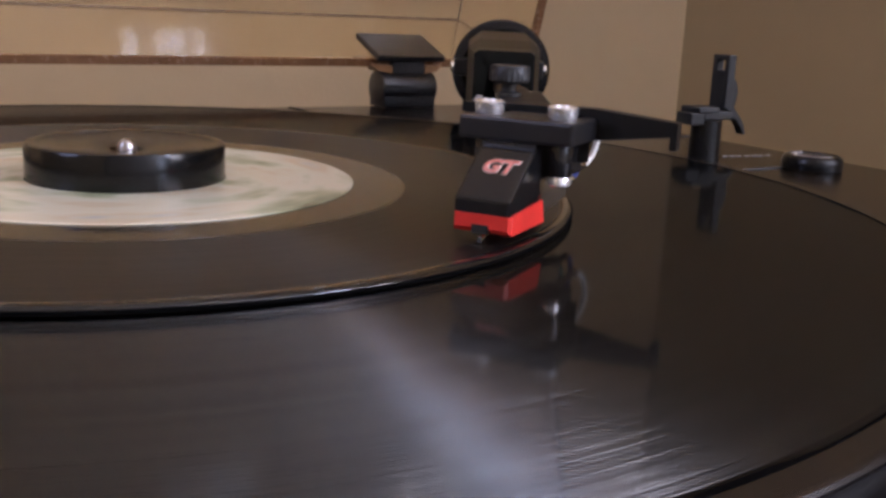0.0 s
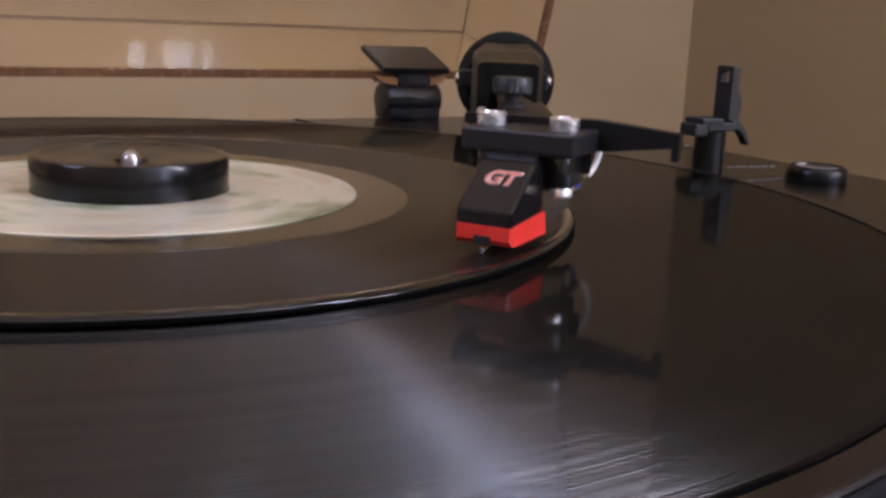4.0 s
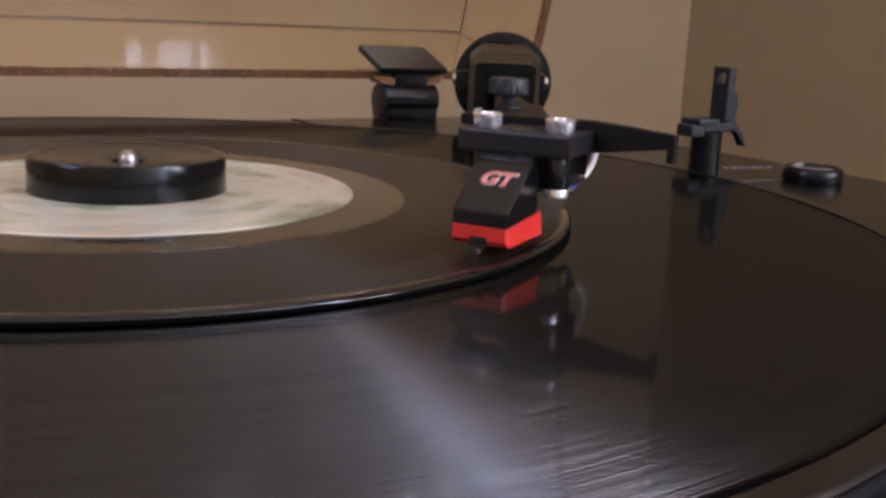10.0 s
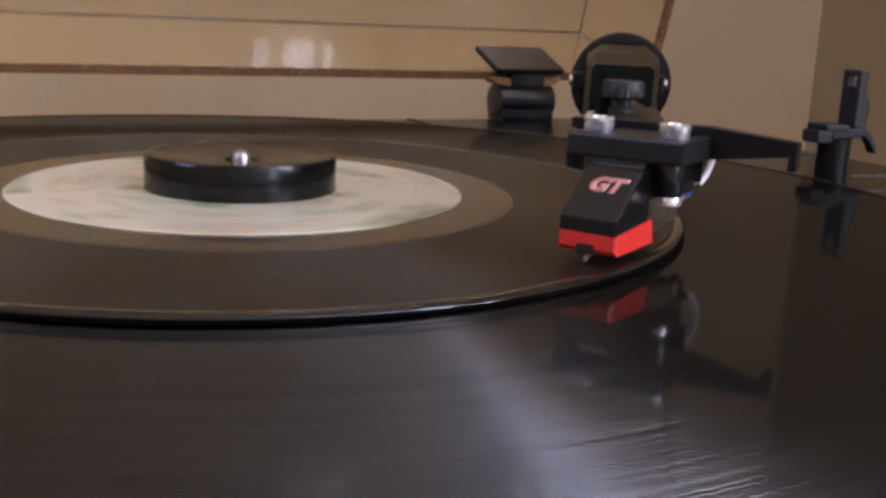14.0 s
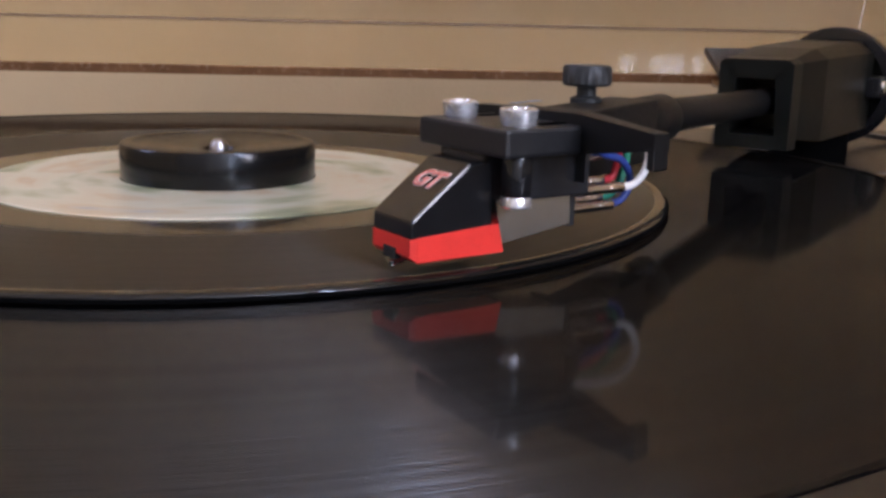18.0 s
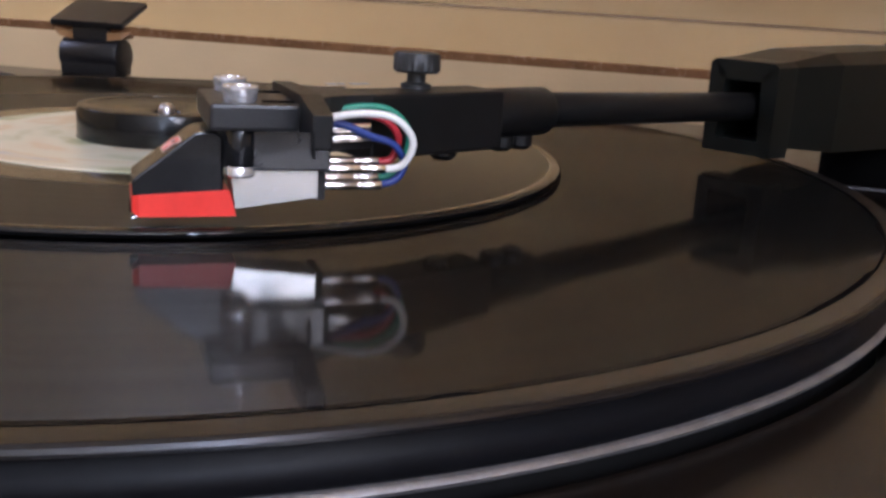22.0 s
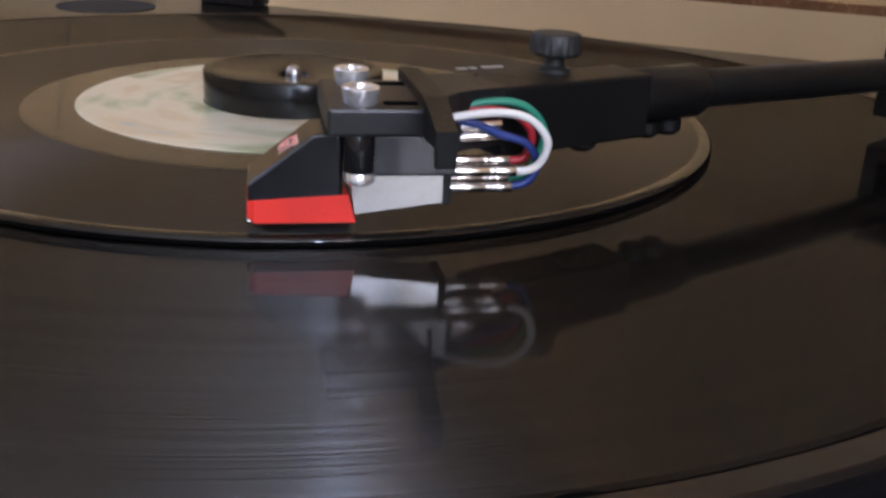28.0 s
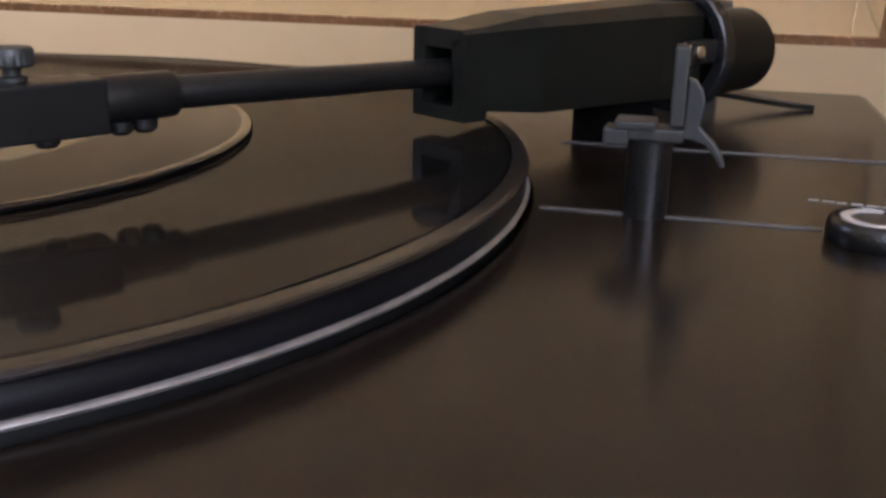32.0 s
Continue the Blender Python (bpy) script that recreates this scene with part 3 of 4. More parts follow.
for i in range(7):
    part("print_mark", box((0.2108 + i * 0.0030, 0.0383 - i * 0.0005, PLINTH_Z + 0.0001), (0.2108 + i * 0.0030 + (0.0024, 0.0027, 0.0020)[i % 3], 0.0390 - i * 0.0005, PLINTH_Z + 0.0003)), M_PRINT, player)
part("adapter_well", lathe([(0.0, 0.0002), (0.0175, 0.0002), (0.0185, 0.0005), (0.0195, 0.0004), (0.0198, -0.0004), (0.0, -0.0004)], 48, Matrix.Translation((-0.176, 0.158, PLINTH_Z))), M_RUBBER, player, "black round well in the plinth")

# ---- records ----
lp = thing("long_play_record", "glossy black twelve inch record lying on the platter", "record")
part("disc", lathe([(0.0037, -0.0017), (0.1476, -0.0017), (0.1476, -0.0004), (0.1475, -0.00014), (0.1473, -0.00012), (0.1470, -0.00012), (0.0503, -0.00012), (0.0500, -0.00012), (0.0495, 0.0), (0.0492, 0.0), (0.0040, 0.0), (0.0037, 0.0)], 256, None, True), M_LP, lp, smooth_angle=35)
part("rim_bead", lathe([(0.1476, -0.0017), (0.1495, -0.0017), (0.1514, -0.0015), (0.1520, -0.0011), (0.1520, -0.0007), (0.1517, -0.0003), (0.1513, -0.00004), (0.1511, 0.00001), (0.1509, 0.00002), (0.1486, 0.00002), (0.1481, 0.00001), (0.1481, -0.0004), (0.1476, -0.00045)],
                       256, None, True), M_BEAD, lp, "smooth raised outer rim", 20)
def lead_groove():
    """The run-in groove: thin, with a few wider breaks where the pressing is uneven. A nearly level band, its shade
    painted black.
    """
    bm = lathe([(0.1473, -0.0005), (0.1473, -0.00006), (0.1480, 0.00001), (0.1480, -0.0005)], 512, None, True)
    for v in bm.verts:
        r, a = math.hypot(v.co.x, v.co.y), math.atan2(v.co.y, v.co.x)
        if r < 0.1476:
            k = noise.noise((6.0 * math.cos(a), 6.0 * math.sin(a), 3.0)) + 0.5 * noise.noise((22.0 * math.cos(a), 22.0 * math.sin(a), 9.0))
            w = 0.0004 - 0.0007 * min(1.0, max(0.0, (k - 0.10) * 3.5))
            v.co.x, v.co.y = v.co.x * (r + w) / r, v.co.y * (r + w) / r
    return bm


part("lead_groove", lead_groove(), M_VOID, lp, "uneven groove inside the rim, its shade painted black")

single = thing("single_record", "black seven inch record with a pastel label", "record")
part("disc", lathe([(0.0191, 0.0003), (0.0840, 0.0003), (0.0860, 0.0005), (0.0867, 0.0008), (0.0868, 0.0012), (0.0867, 0.0014), (0.0862, 0.0017), (0.0850, 0.0018),
                    (0.0847, 0.00166), (0.0844, 0.00165), (0.0841, 0.00165), (0.0548, 0.00165), (0.0545, 0.00165), (0.0540, 0.0018), (0.0537, 0.0018), (0.0195, 0.0018), (0.0191, 0.0018)], 256, None, True), M_SINGLE, single, smooth_angle=35)
part("outer_edge", lathe([(0.0862, 0.0004), (0.0868, 0.0005), (0.0871, 0.0007), (0.0870, 0.0011), (0.0868, 0.0012), (0.0862, 0.0011)], 256, None, True), M_VOID, single, "dark outer edge", 40)
part("label", lathe([(0.0189, 0.00185), (0.0189, 0.00205), (0.0440, 0.00205), (0.0442, 0.00195), (0.0442, 0.00185)], 160, None, True), M_LABEL, single, "cream paper label with green and blue print")

adapter = thing("spindle_adapter", "thick glossy black disc adapter round the steel spindle", "adapter")
part("body", lathe([(0.0024, 0.0003), (0.0186, 0.0003), (0.0188, 0.0007), (0.0188, 0.0082), (0.0185, 0.0088), (0.0178, 0.0090), (0.0165, 0.0088), (0.0160, 0.0060), (0.0024, 0.0060)], 128, None, True), M_PUCK, adapter, "", 40)
part("dish", lathe([(0.0024, 0.0061), (0.0159, 0.0061), (0.0164, 0.0087), (0.0156, 0.0085), (0.0100, 0.0080), (0.0050, 0.0077), (0.0034, 0.0074), (0.0030, 0.0066), (0.0024, 0.0064)], 128, None, True), M_PUCK, adapter, "shallow dished top face", 40)

# ---- the tone arm: s runs along the tube, q across it ----
ARM_O, ARM_A = Vector((0.0810, -0.0174, 0)), Vector((0.556, 0.831, 0)).normalized()
ARM_B = Vector((ARM_A.y, -ARM_A.x, 0))
ARM = Matrix(((ARM_A.x, ARM_B.x, 0, ARM_O.x), (ARM_A.y, ARM_B.y, 0, ARM_O.y), (0, 0, 1, 0), (0, 0, 0, 1)))
CART_O, CART_A = Vector((0.0465, -0.0662, 0)), Vector((0.852, 0.523, 0)).normalized()
CART_B = Vector((CART_A.y, -CART_A.x, 0))
CART = Matrix(((CART_A.x, CART_B.x, 0, CART_O.x), (CART_A.y, CART_B.y, 0, CART_O.y), (0, 0, 1, 0), (0, 0, 0, 1)))
arm = thing("tonearm", "matte black straight tone arm reaching over the record", "tonearm")


def at_arm(s, q, z):
    return ARM @ Vector((s, q, z))


def at_cart(u, v, z):
    return CART @ Vector((u, v, z))


part("arm_tube", rod(at_arm(-0.004, 0, 0.0164), at_arm(0.092, 0, 0.0140), 0.0033, 32), M_MATTE, arm, "", 40)
part("collar", rod(at_arm(-0.012, 0, 0.0160), at_arm(0.006, 0, 0.0160), 0.0045, 32, 0.0006), M_MATTE, arm, "", 40)
for s, z in ((-0.0200, 0.0099), (-0.0058, 0.0106), (-0.0008, 0.0106)):
    part("clamp_screw", lathe([(0, -0.0012), (0.0016, -0.0012), (0.0024, -0.0004), (0.0024, 0.0014), (0, 0.0014)], 20, Matrix.Translation(at_arm(s, 0.001, z))), M_MATTE, arm)
part("socket", box((-0.0390, -0.0046, 0.0103), (-0.0092, 0.0046, 0.0206), 0.0006, ARM), M_MATTE, arm)
def thumb_screw():
    """A turned head with a knurled grip."""
    bm = lathe([(0, 0.0200), (0.0026, 0.0200), (0.0026, 0.0212), (0.0016, 0.0216), (0.0016, 0.0230), (0.0036, 0.0232), (0.0040, 0.0236), (0.0040, 0.0260), (0.0036, 0.0265), (0, 0.0265)], 44)
    for v in bm.verts:
        r = math.hypot(v.co.x, v.co.y)
        if r > 0.0039 and round(math.atan2(v.co.y, v.co.x) / (2 * math.pi / 44)) % 2:
            v.co.x, v.co.y = v.co.x * 0.94, v.co.y * 0.94
    bm.transform(Matrix.Translation((0.0655, -0.0352, 0.0)))
    return bm


part("thumb_screw", thumb_screw(), M_REST, arm, "dark knurled thumb screw", 35)


def neck():
    """The head shell's neck: deep, with a hollow curve from the finger lift round to the socket."""
    curve = [CART @ Vector((u, v, 0)) for u, v in ((0.0105, -0.0120), (0.0105, 0.0080), (0.0110, 0.0056), (0.0121, 0.0032), (0.0140, 0.0010), (0.0166, -0.0010))]
    back = [ARM @ Vector((-0.0380, q, 0)) for q in (0.0045, -0.0045)]
    pts = curve + back + [CART @ Vector((0.0200, -0.0150, 0))]
    return prism([(p.x, p.y) for p in pts], 0.0122, 0.0207, 0.0004)


shell = part("headshell", joined(box((-0.0045, -0.0098, 0.0166), (0.0085, 0.0098, 0.0203), 0.0005, CART), neck()), M_GREYBLACK, arm, "flat dark head shell")
# slots are raised strips; the shade inside them is put into the black
for v in (-0.0064, 0.0064):
    part("slot", box((0.0030, v - 0.0009, 0.0202), (0.0075, v + 0.0009, 0.02045), 0.0001, CART), M_VOID, shell, "slot with its inner shade painted black")
for k, w in enumerate((0.0016, 0.0009, 0.0020, 0.0012)):
    part("print_mark", box((-0.0044 + k * 0.0023, -0.0006, 0.0207), (-0.0044 + k * 0.0023 + w, 0.0006, 0.02086), 0, Matrix.Translation((0.0552, -0.0398, 0)) @ Matrix.Rotation(math.atan2(0.78, 0.62), 4, "Z")), M_PRINT, shell, "small pale print")
lift = joined(loft([[at_cart(0.0078, -0.0150, 0.0196), at_cart(0.0108, -0.0150, 0.0196), at_cart(0.0108, -0.0150, 0.0212), at_cart(0.0078, -0.0150, 0.0212)],
                    [at_cart(0.0078, -0.0090, 0.0180), at_cart(0.0108, -0.0090, 0.0180), at_cart(0.0108, -0.0090, 0.0214), at_cart(0.0078, -0.0090, 0.0214)],
                    [at_cart(0.0078, 0.0090, 0.0165), at_cart(0.0108, 0.0090, 0.0165), at_cart(0.0108, 0.0090, 0.0218), at_cart(0.0078, 0.0090, 0.0218)],
                    [at_cart(0.0070, 0.0234, 0.0186), at_cart(0.0096, 0.0234, 0.0186), at_cart(0.0096, 0.0234, 0.0207), at_cart(0.0070, 0.0234, 0.0207)]]),
              box((0.0070, 0.0222, 0.0162), (0.0096, 0.0234, 0.0190), 0.0003, CART))
part("finger_lift", lift, M_MATTE, arm, "slim black finger lift with a hooked tip")


def housing():
    """The bearing housing: a chamfered box, narrow in front, with a dark opening for the tube."""
    def ring(s, w, z0, z1, c, q=0.0):
        return [(s, q - w, z0), (s, q - w, z1 - c), (s, q - w + c * 1.3, z1), (s, q + w - c * 1.3, z1), (s, q + w, z1 - c), (s, q + w, z0)]
    bm = loft([ring(0.0770, 0.0090, 0.0032, 0.0250, 0.0010, -0.0006), ring(0.0845, 0.0092, 0.0030, 0.0254, 0.0012, -0.0005), ring(0.0850, 0.0092, 0.0052, 0.0254, 0.0012, -0.0005),
               ring(0.1020, 0.0114, 0.0035, 0.0275, 0.0026), ring(0.1500, 0.0122, 0.0025, 0.0288, 0.0034, 0.001), ring(0.1690, 0.0120, 0.0020, 0.0285, 0.0034, 0.001)])
    bm.faces.ensure_lookup_table()
    face = min(bm.faces, key=lambda f: sum(v.co.x for v in f.verts) / len(f.verts))
    bmesh.ops.inset_individual(bm, faces=[face], thickness=0.0048)
    bmesh.ops.inset_individual(bm, faces=[face], thickness=0.0002)
    for v in face.verts:
        v.co.x += 0.0180
    bm.transform(ARM)
    return bm


house = part("bearing_housing", housing(), M_HOUSE, arm, "chamfered black bearing housing")
ring_m = ARM @ Matrix.Translation((0.1730, 0.0015, 0.0142)) @ Matrix.Rotation(radians(90), 4, "Y")
part("gimbal_ring", lathe([(0.0150, -0.0026), (0.0182, -0.0026), (0.0188, -0.0020), (0.0188, 0.0024), (0.0182, 0.0030), (0.0150, 0.0030)], 72, ring_m, True), M_GLOSS, arm, "round black gimbal ring", 35)
part("ring_disc", lathe([(0, 0.0002), (0.0151, 0.0002), (0.0151, 0.0018), (0, 0.0018)], 64, ring_m), M_HOUSE, arm)
for q in (-0.0166, 0.0172):
    k = 1 if q > 0 else -1
    part("pivot_screw", lathe([(0, -0.0004), (0.0021, -0.0004), (0.0023, 0.0), (0.0021, 0.0009), (0.0010, 0.0013), (0, 0.0013)], 24,
                              ARM @ Matrix.Translation((0.1615, q, 0.0150)) @ Matrix.Rotation(radians(-90 if q > 0 else 90), 4, "X")), M_CHROME, arm, "small bright pivot screw", 40)
    part("pivot_arm", box((0.1590, min(q, q - k * 0.006), 0.0118), (0.1715, max(q, q - k * 0.006), 0.0182), 0.0008, ARM), M_BLACK, arm)
cw_m = ARM @ Matrix.Translation((0.1770, 0.0020, 0.0120)) @ Matrix.Rotation(radians(90), 4, "Y")
weight = part("counterweight", lathe([(0, 0), (0.0122, 0), (0.0128, 0.0006), (0.0128, 0.0050), (0.0123, 0.0054), (0.0123, 0.0062), (0.0132, 0.0066), (0.0132, 0.0300), (0.0120, 0.0316), (0, 0.0316)], 64, cw_m), M_HOUSE, arm, "ribbed black counterweight", 35)
part("pillar", lathe([(0, 0), (0.0115, 0), (0.0115, 0.0118), (0, 0.0118)], 56, ARM @ Matrix.Translation((0.1460, 0, PLINTH_Z))), M_VOID, arm, "", 35)
part("signal_cable", loft([[(x - h * 0.3, y - h, z), (x + h * 0.3, y + h, z), (x + h * 0.3, y + h, z + 0.0016), (x - h * 0.3, y - h, z + 0.0016)] for x, y, z, h in
                           ((0.1860, 0.1480, -0.0020, 0.0040), (0.1960, 0.1560, -0.0038, 0.0042), (0.2080, 0.1615, -0.0062, 0.0034), (0.2190, 0.1645, -0.0080, 0.0018), (0.2250, 0.1656, -0.0085, 0.0005))]), M_POST, arm, "flat black cable running down to the plinth")

# ---- the cartridge ----
cart = thing("cartridge", "black and grey cartridge with a red stylus block touching the record", "cartridge")
part("mount_block", joined(box((0.0010, -0.0068, 0.0103), (0.0132, 0.0060, 0.0166), 0.0004, CART), box((-0.0035, -0.0060, 0.0103), (0.0010, 0.0035, 0.0166), 0.0003, CART)), M_BLOCK, cart)
part("body", loft([[at_cart(-0.0003, -0.0040, 0.0044), at_cart(-0.0003, 0.0040, 0.0044), at_cart(-0.0010, 0.0036, 0.0103), at_cart(-0.0010, -0.0036, 0.0103)],
                   [at_cart(0.0118, -0.0039, 0.0060), at_cart(0.0118, 0.0039, 0.0060), at_cart(0.0118, 0.0036, 0.0103), at_cart(0.0118, -0.0036, 0.0103)]]), M_GREY, cart, "silver metal cartridge body")
part("back_plate", box((0.0118, -0.0040, 0.0055), (0.0130, 0.0036, 0.0103), 0.0002, CART), M_RUBBER, cart)


def wedge(v0, v1):
    a = [(-0.0146, 0.0062), (-0.0020, 0.0069), (-0.0020, 0.0150), (-0.0035, 0.0158), (-0.0060, 0.0155), (-0.0146, 0.0088)]
    bm = bmesh.new()
    lo = [bm.verts.new((u, v0, z)) for u, z in a]
    hi = [bm.verts.new((u, v1, z)) for u, z in a]
    bm.faces.new(lo), bm.faces.new(list(reversed(hi)))
    for i in range(len(a)):
        j = (i + 1) % len(a)
        bm.faces.new((lo[i], lo[j], hi[j], hi[i]))
    bmesh.ops.recalc_face_normals(bm, faces=bm.faces)
    bevelled(bm, 0.0004)
    bm.transform(CART)
    return bm


nose = part("front_cover", wedge(-0.0052, 0.0042), M_COVER, cart, "sloping glossy black cover")


def stylus_block():
    """A low block with a slanted rear end."""
    secs = []
    for u0, u1, z0, z1, w0, w1 in ((-0.0147, -0.0147, 0.0042, 0.0064, -0.0050, 0.0040), (-0.0138, -0.0138, 0.0034, 0.0066, -0.0054, 0.0044), (-0.0002, -0.0012, 0.0034, 0.0073, -0.0050, 0.0045)):
        secs.append([at_cart(u0, w0, z0), at_cart(u0, w1, z0), at_cart(u1, w1, z1), at_cart(u1, w0, z1)])
    return loft(secs)


stylus = part("stylus_block", stylus_block(), M_RED, cart, "bright red stylus block")
part("notch", box((-0.0150, -0.0020, 0.0033), (-0.0138, 0.0008, 0.0048), 0.0002, CART), M_RUBBER, stylus)
part("cantilever", rod(at_cart(-0.0090, -0.0006, 0.0038), at_cart(-0.0146, -0.0006, 0.0022), 0.00035, 10), M_CHROME, cart)
part("needle", lathe([(0, 0.0), (0.0003, 0.0005), (0.0004, 0.0010), (0, 0.0010)], 10, Matrix.Translation(at_cart(-0.0144, -0.0006, 0.00185))), M_CHROME, cart)
for v in (-0.0064, 0.0064):
    p0 = at_cart(0, v, 0)
    bolt = part("bolt", lathe([(0, 0.0203), (0.0022, 0.0203), (0.0023, 0.0205), (0.0025, 0.0222), (0.0025, 0.0224), (0.0023, 0.0226), (0.0015, 0.0226), (0.0013, 0.0222), (0.0012, 0.0214), (0, 0.0213)], 48, Matrix.Translation((p0.x, p0.y, 0))), M_BOLT, cart, "bright steel bolt head", 28)
    part("sleeve", rod((p0.x, p0.y, 0.0110), (p0.x, p0.y, 0.0168), 0.0020, 24), M_GLOSS, bolt, "", 40)
    part("nut", lathe([(0, 0.0097), (0.0019, 0.0097), (0.0021, 0.0099), (0.0021, 0.0110), (0.0019, 0.0113), (0, 0.0113)], 6 if v < 0 else 28, Matrix.Translation((p0.x, p0.y, 0))), M_BOLT, bolt, "bright steel nut", 35)


def logo(thick, sink):
    """The two outlined letters on the sloping cover, as thin bars."""
    slope = math.atan2(0.0155 - 0.0088, -0.0060 + 0.0146)
    base = (CART @ Matrix.Translation((-0.0093 + sink * 0.6, -0.0004, 0.01316 - sink * 0.8)) @ Matrix.Rotation(-slope, 4, "Y")
            @ Matrix(((0, 1, 0, 0), (1, 0, 0, 0), (0, 0, 0.3, 0), (0, 0, 0, 1))))
    cu = bpy.data.curves.new("letters", "FONT")
    cu.body, cu.size, cu.align_x, cu.align_y, cu.shear = "GT", 0.0040, "CENTER", "CENTER", 0.2
    cu.fill_mode, cu.bevel_depth, cu.bevel_resolution = "NONE", thick, 0
    ob = bpy.data.objects.new("tmp", cu)
    scene.collection.objects.link(ob)
    me = bpy.data.meshes.new_from_object(ob.evaluated_get(bpy.context.evaluated_depsgraph_get()))
    bpy.data.objects.remove(ob)
    bm = bmesh.new()
    bm.from_mesh(me)
    bm.transform(base)
    return bm


part("lettering", logo(0.00010, 0.0), M_LOGO, nose, "red printed letters")
part("letter_outline", logo(0.00028, 0.00008), M_PALE, nose, "pale outline round the letters")

# the four leads from the shell to the cartridge's pins
LEADS = ((M_WIRE_W, "white_lead", "white lead wire", 0.0032, 0.0102, ((0.0180, 0.0186), (0.0228, 0.0181), (0.0258, 0.0153), (0.0258, 0.0124), (0.0242, 0.0105))),
         (M_WIRE_R, "red_lead", "red lead wire", -0.0010, 0.0106, ((0.0180, 0.0180), (0.0228, 0.0171), (0.0252, 0.0146), (0.0248, 0.0119), (0.0238, 0.0107))),
         (M_WIRE_G, "green_lead", "green lead wire", -0.0012, 0.0080, ((0.0190, 0.0190), (0.0240, 0.0184), (0.0270, 0.0152), (0.0266, 0.0114), (0.0246, 0.0085))),
         (M_WIRE_B, "blue_lead", "blue lead wire", 0.0012, 0.0073, ((0.0165, 0.0164), (0.0202, 0.0149), (0.0240, 0.0136), (0.0258, 0.0106), (0.0243, 0.0080))))
for mat, name_, label_, v, z, bend in LEADS:
    out = 0.0013 if name_ == "white_lead" else 0.0
    lead = part(name_, tube([at_cart(0.0118, v * 0.8, 0.0174)] + [at_cart(u, v + out * k, h) for (u, h), k in zip(bend, (0.6, 1.0, 1.0, 0.6, 0.2))] + [at_cart(0.0212, v, z)], 0.00058), mat, cart, label_, 60)
    part("clip", joined(rod(at_cart(0.0122, v, z), at_cart(0.0184, v, z), 0.00078, 16, 0.0001), rod(at_cart(0.0183, v, z), at_cart(0.0193, v, z), 0.00074, 16, 0.00005), rod(at_cart(0.0192, v, z), at_cart(0.0222, v, z), 0.00076, 16, 0.0001)), M_BRASS, lead, "shiny plated clip", 40)

for z in (0.0140, 0.0155):
    part("terminal", rod(at_cart(0.0130, -0.0002, z), at_cart(0.0205, 0.0, z + 0.0006), 0.0007, 14), M_BRASS, shell, "small plated terminal", 40)

# ---- the arm rest ----
rest = thing("arm_rest", "dark grey tone arm rest on a round black post", "arm rest")
RX, RY = 0.1760, 0.0150
part("post", lathe([(0, 0), (0.0045, 0), (0.0045, 0.0162), (0, 0.0162)], 40, Matrix.Translation((RX, RY, PLINTH_Z))), M_POST, rest, "", 35)
REST = Matrix.Translation((RX, RY, 0)) @ Matrix.Rotation(radians(-2), 4, "Z")
part("cradle", joined(box((-0.0072, -0.0040, 0.0098), (0.0010, 0.0040, 0.0117), 0.0005, REST), box((-0.0094, -0.0034, 0.0064), (-0.0042, 0.0034, 0.0100), 0.0006, REST),
                      box((-0.0046, -0.0036, 0.0078), (0.0066, 0.0036, 0.0104), 0.0005, REST)), M_REST, rest, "stepped grey cradle")
part("upright", joined(box((0.0036, -0.0032, 0.0110), (0.0064, -0.0014, 0.0268), 0.0004, REST), box((0.0036, 0.0018, 0.0110), (0.0064, 0.0036, 0.0268), 0.0004, REST),
                       box((0.0036, -0.0015, 0.0252), (0.0064, 0.0019, 0.0268), 0.0003, REST), box((0.0036, -0.0015, 0.0110), (0.0064, 0.0019, 0.0222), 0.0003, REST)), M_REST, rest, "slotted grey upright")


def latch():
    """A thin blade that bows out behind the upright and ends in a straight tongue."""
    line = [(0.0066, 0.0206), (0.0082, 0.0200), (0.0095, 0.0182), (0.0101, 0.0158), (0.0098, 0.0132), (0.0094, 0.0112), (0.0104, 0.0100), (0.0124, 0.0082), (0.0142, 0.0058), (0.0152, 0.0030)]
    inner = [(0.0140, 0.0030), (0.0126, 0.0054), (0.0106, 0.0074), (0.0084, 0.0082), (0.0062, 0.0084)]
    return prism(line + inner, -0.0014, 0.0016, 0.0004, REST @ Matrix.Rotation(radians(90), 4, "X"))


part("latch", latch(), M_REST, rest, "curved grey latch with a straight tongue")

# ---- the open dust cover and its hinges ----
cover = thing("dust_cover", "clear acrylic dust cover standing open behind the platter", "dust cover")
HY, HZ, OPEN = 0.2030, 0.0098, 75.0
COVER = Matrix.Translation((0, HY, HZ)) @ Matrix.Rotation(radians(-OPEN), 4, "X")
CX0, CX1, CD, CH, TH = -0.290, 0.2515, 0.375, 0.066, 0.003
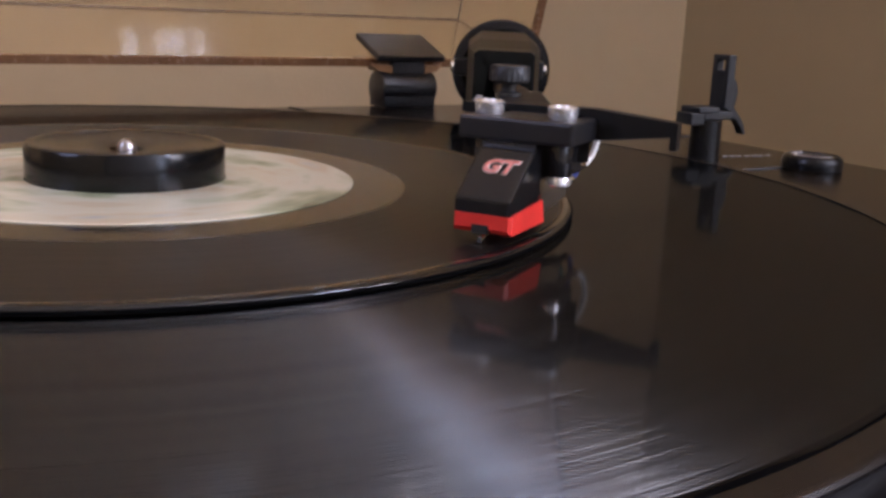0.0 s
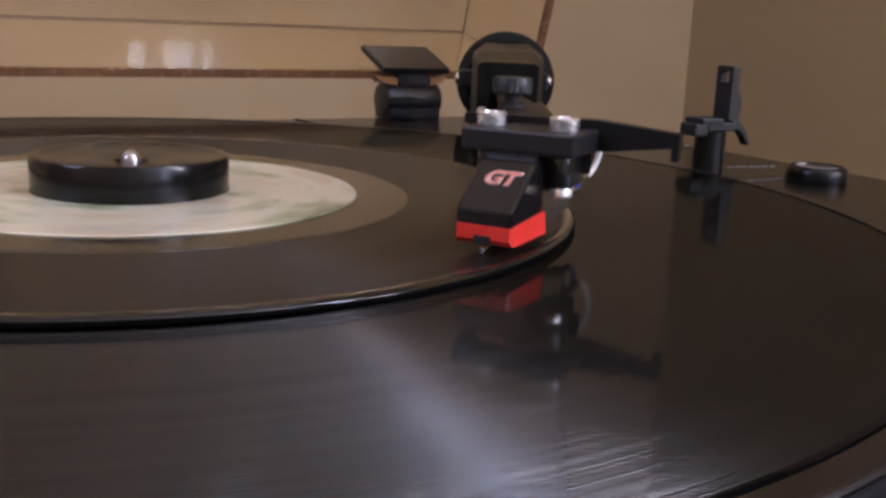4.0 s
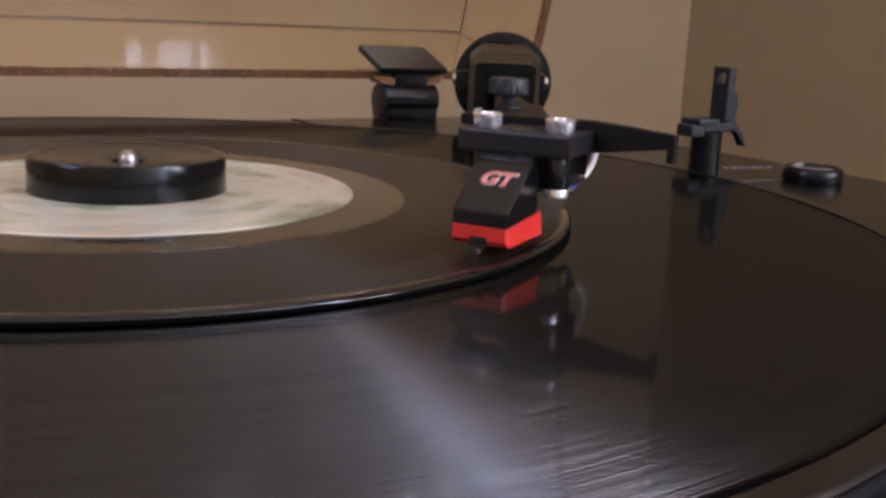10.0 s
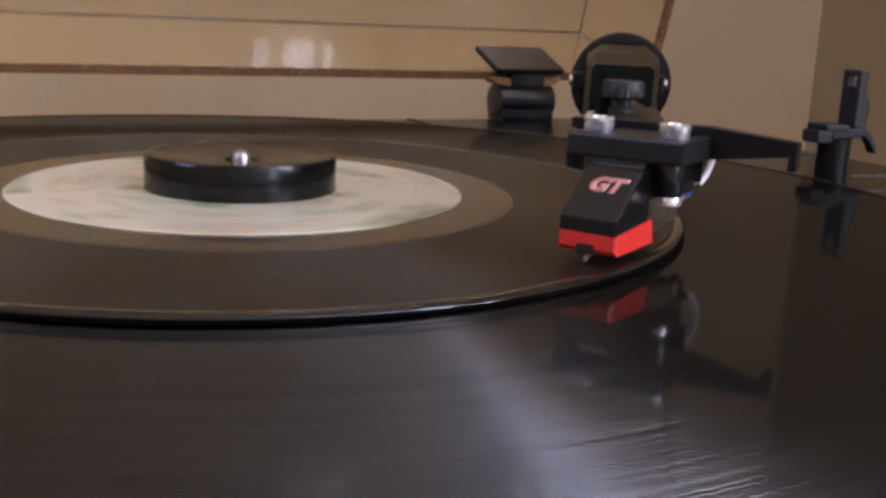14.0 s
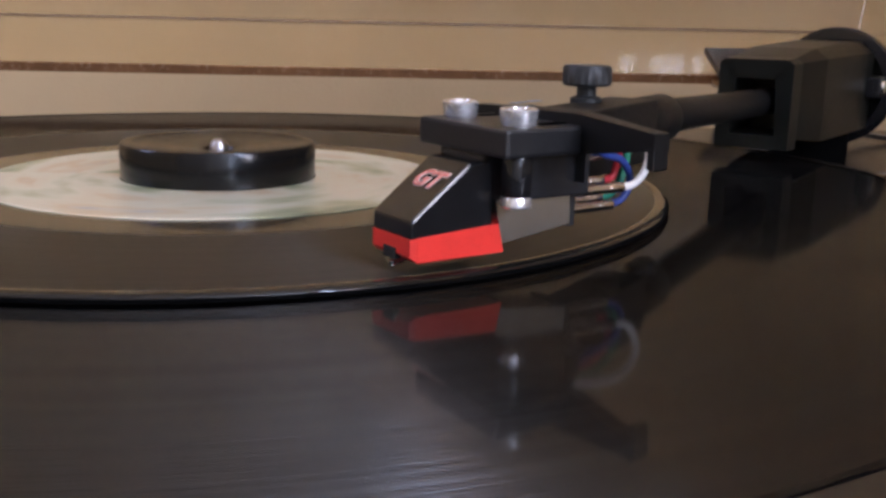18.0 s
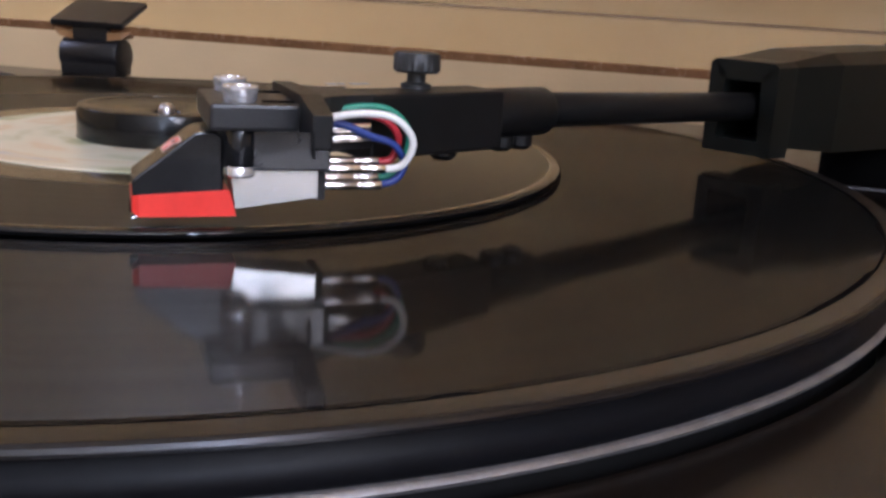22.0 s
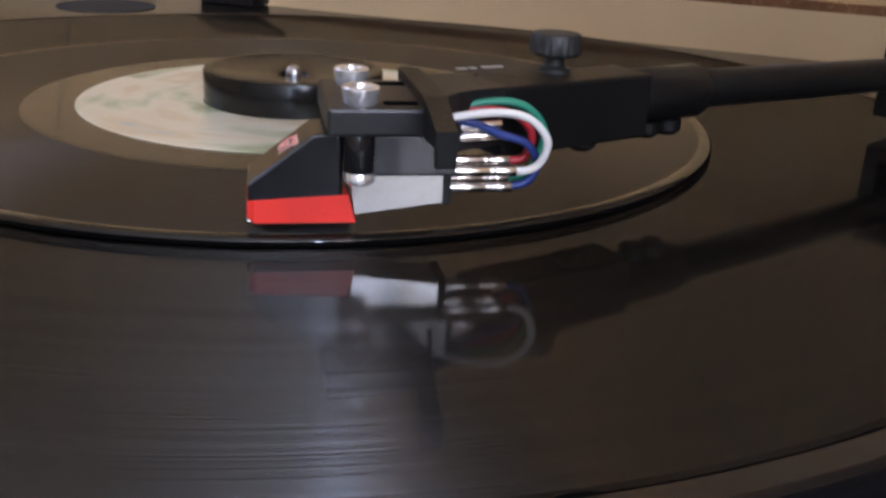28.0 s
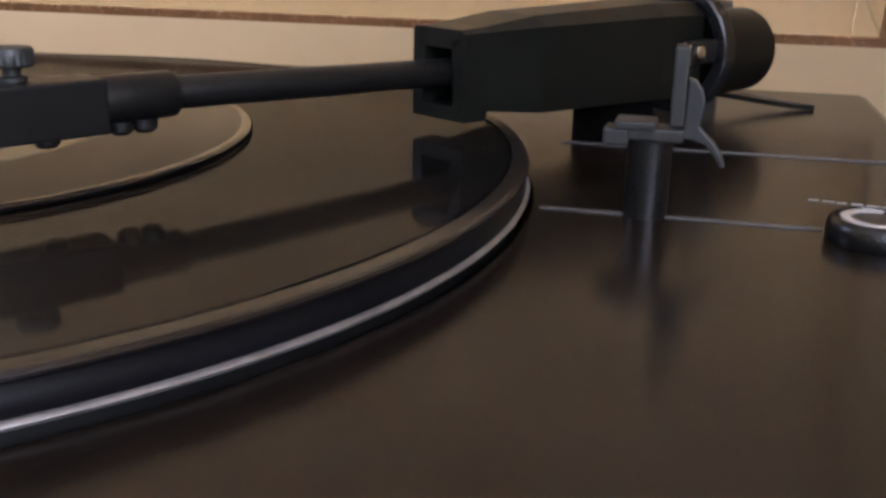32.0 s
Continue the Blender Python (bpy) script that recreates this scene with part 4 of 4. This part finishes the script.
# closed: y runs forward (negative), z up; turned back about the rear lower edge
part("rear_panel", box((CX0, -TH, 0), (CX1, 0, CH), 0.0004, COVER), M_ACRYLIC, cover)
part("top_panel", box((CX0, -CD, CH + 0.00005), (CX1, 0, CH + TH), 0.0004, COVER), M_ACRYLIC, cover)
part("side_panel", box((CX0, -CD, 0.0015), (CX0 + TH, -TH - 0.00005, CH), 0.0004, COVER), M_ACRYLIC, cover)
part("side_panel", box((CX1 - TH, -CD, 0.0015), (CX1, -TH - 0.00005, CH), 0.0004, COVER), M_ACRYLIC, cover)
part("corner_edge", rod(COVER @ Vector((CX0, -0.0016, CH + 0.0012)), COVER @ Vector((CX1, -0.0016, CH + 0.0010)), 0.0020, 20), M_CORNER, cover, "rounded brown corner", 40)
part("rear_edge", box((CX0, -TH - 0.0004, -0.0016), (CX1, 0, -0.00005), 0, COVER), M_EDGE, cover, "brown smoky lower edge")
for x in (CX0, CX1 - TH):
    part("side_edge", box((x, -CD, -0.0016), (x + TH, -TH - 0.00005, 0.0014), 0, COVER), M_EDGE, cover, "brown smoky edge")
for ob in cover.children:
    if ob.name.startswith(("rear_panel", "top_panel", "side_panel")):
        ob.visible_shadow = False


def hinge(x):
    top = thing("hinge", "black dust cover hinge with a square plate and round barrel", "hinge", group="dust cover hinges")
    top.location = (x, HY, PLINTH_Z)
    part("barrel", joined(rod((-0.0140, 0, 0.0085), (0.0140, 0, 0.0085), 0.0078, 32, 0.0012), box((-0.0132, -0.0070, 0.0), (0.0132, 0.0070, 0.0080), 0.0008)), M_BLACK, top, "", 35)
    part("neck", box((-0.0085, -0.0045, 0.0150), (0.0085, 0.0060, 0.0225), 0.0006), M_BLACK, top)
    part("plate", box((-0.0172, -0.0120, 0.0), (0.0172, 0.0120, 0.0026), 0.0006, Matrix.Translation((0, 0.004, 0.0250)) @ Matrix.Rotation(radians(22), 4, "X")), M_BLACK, top)
    for k in (-1, 1):
        part("clamp", loft([[(k * 0.0085, -0.0050, 0.0150), (k * 0.0085, 0.0050, 0.0150), (k * 0.0085, 0.0050, 0.0186), (k * 0.0085, -0.0050, 0.0186)],
                            [(k * 0.0150, -0.0046, 0.0162), (k * 0.0150, 0.0046, 0.0162), (k * 0.0150, 0.0046, 0.0190), (k * 0.0150, -0.0046, 0.0190)],
                            [(k * 0.0182, -0.0030, 0.0184), (k * 0.0182, 0.0030, 0.0184), (k * 0.0182, 0.0030, 0.0196), (k * 0.0182, -0.0030, 0.0196)]]), M_AMBER, top, "tapering amber plastic clamp")
    return top


hinge(0.1800)
hinge(-0.1430)
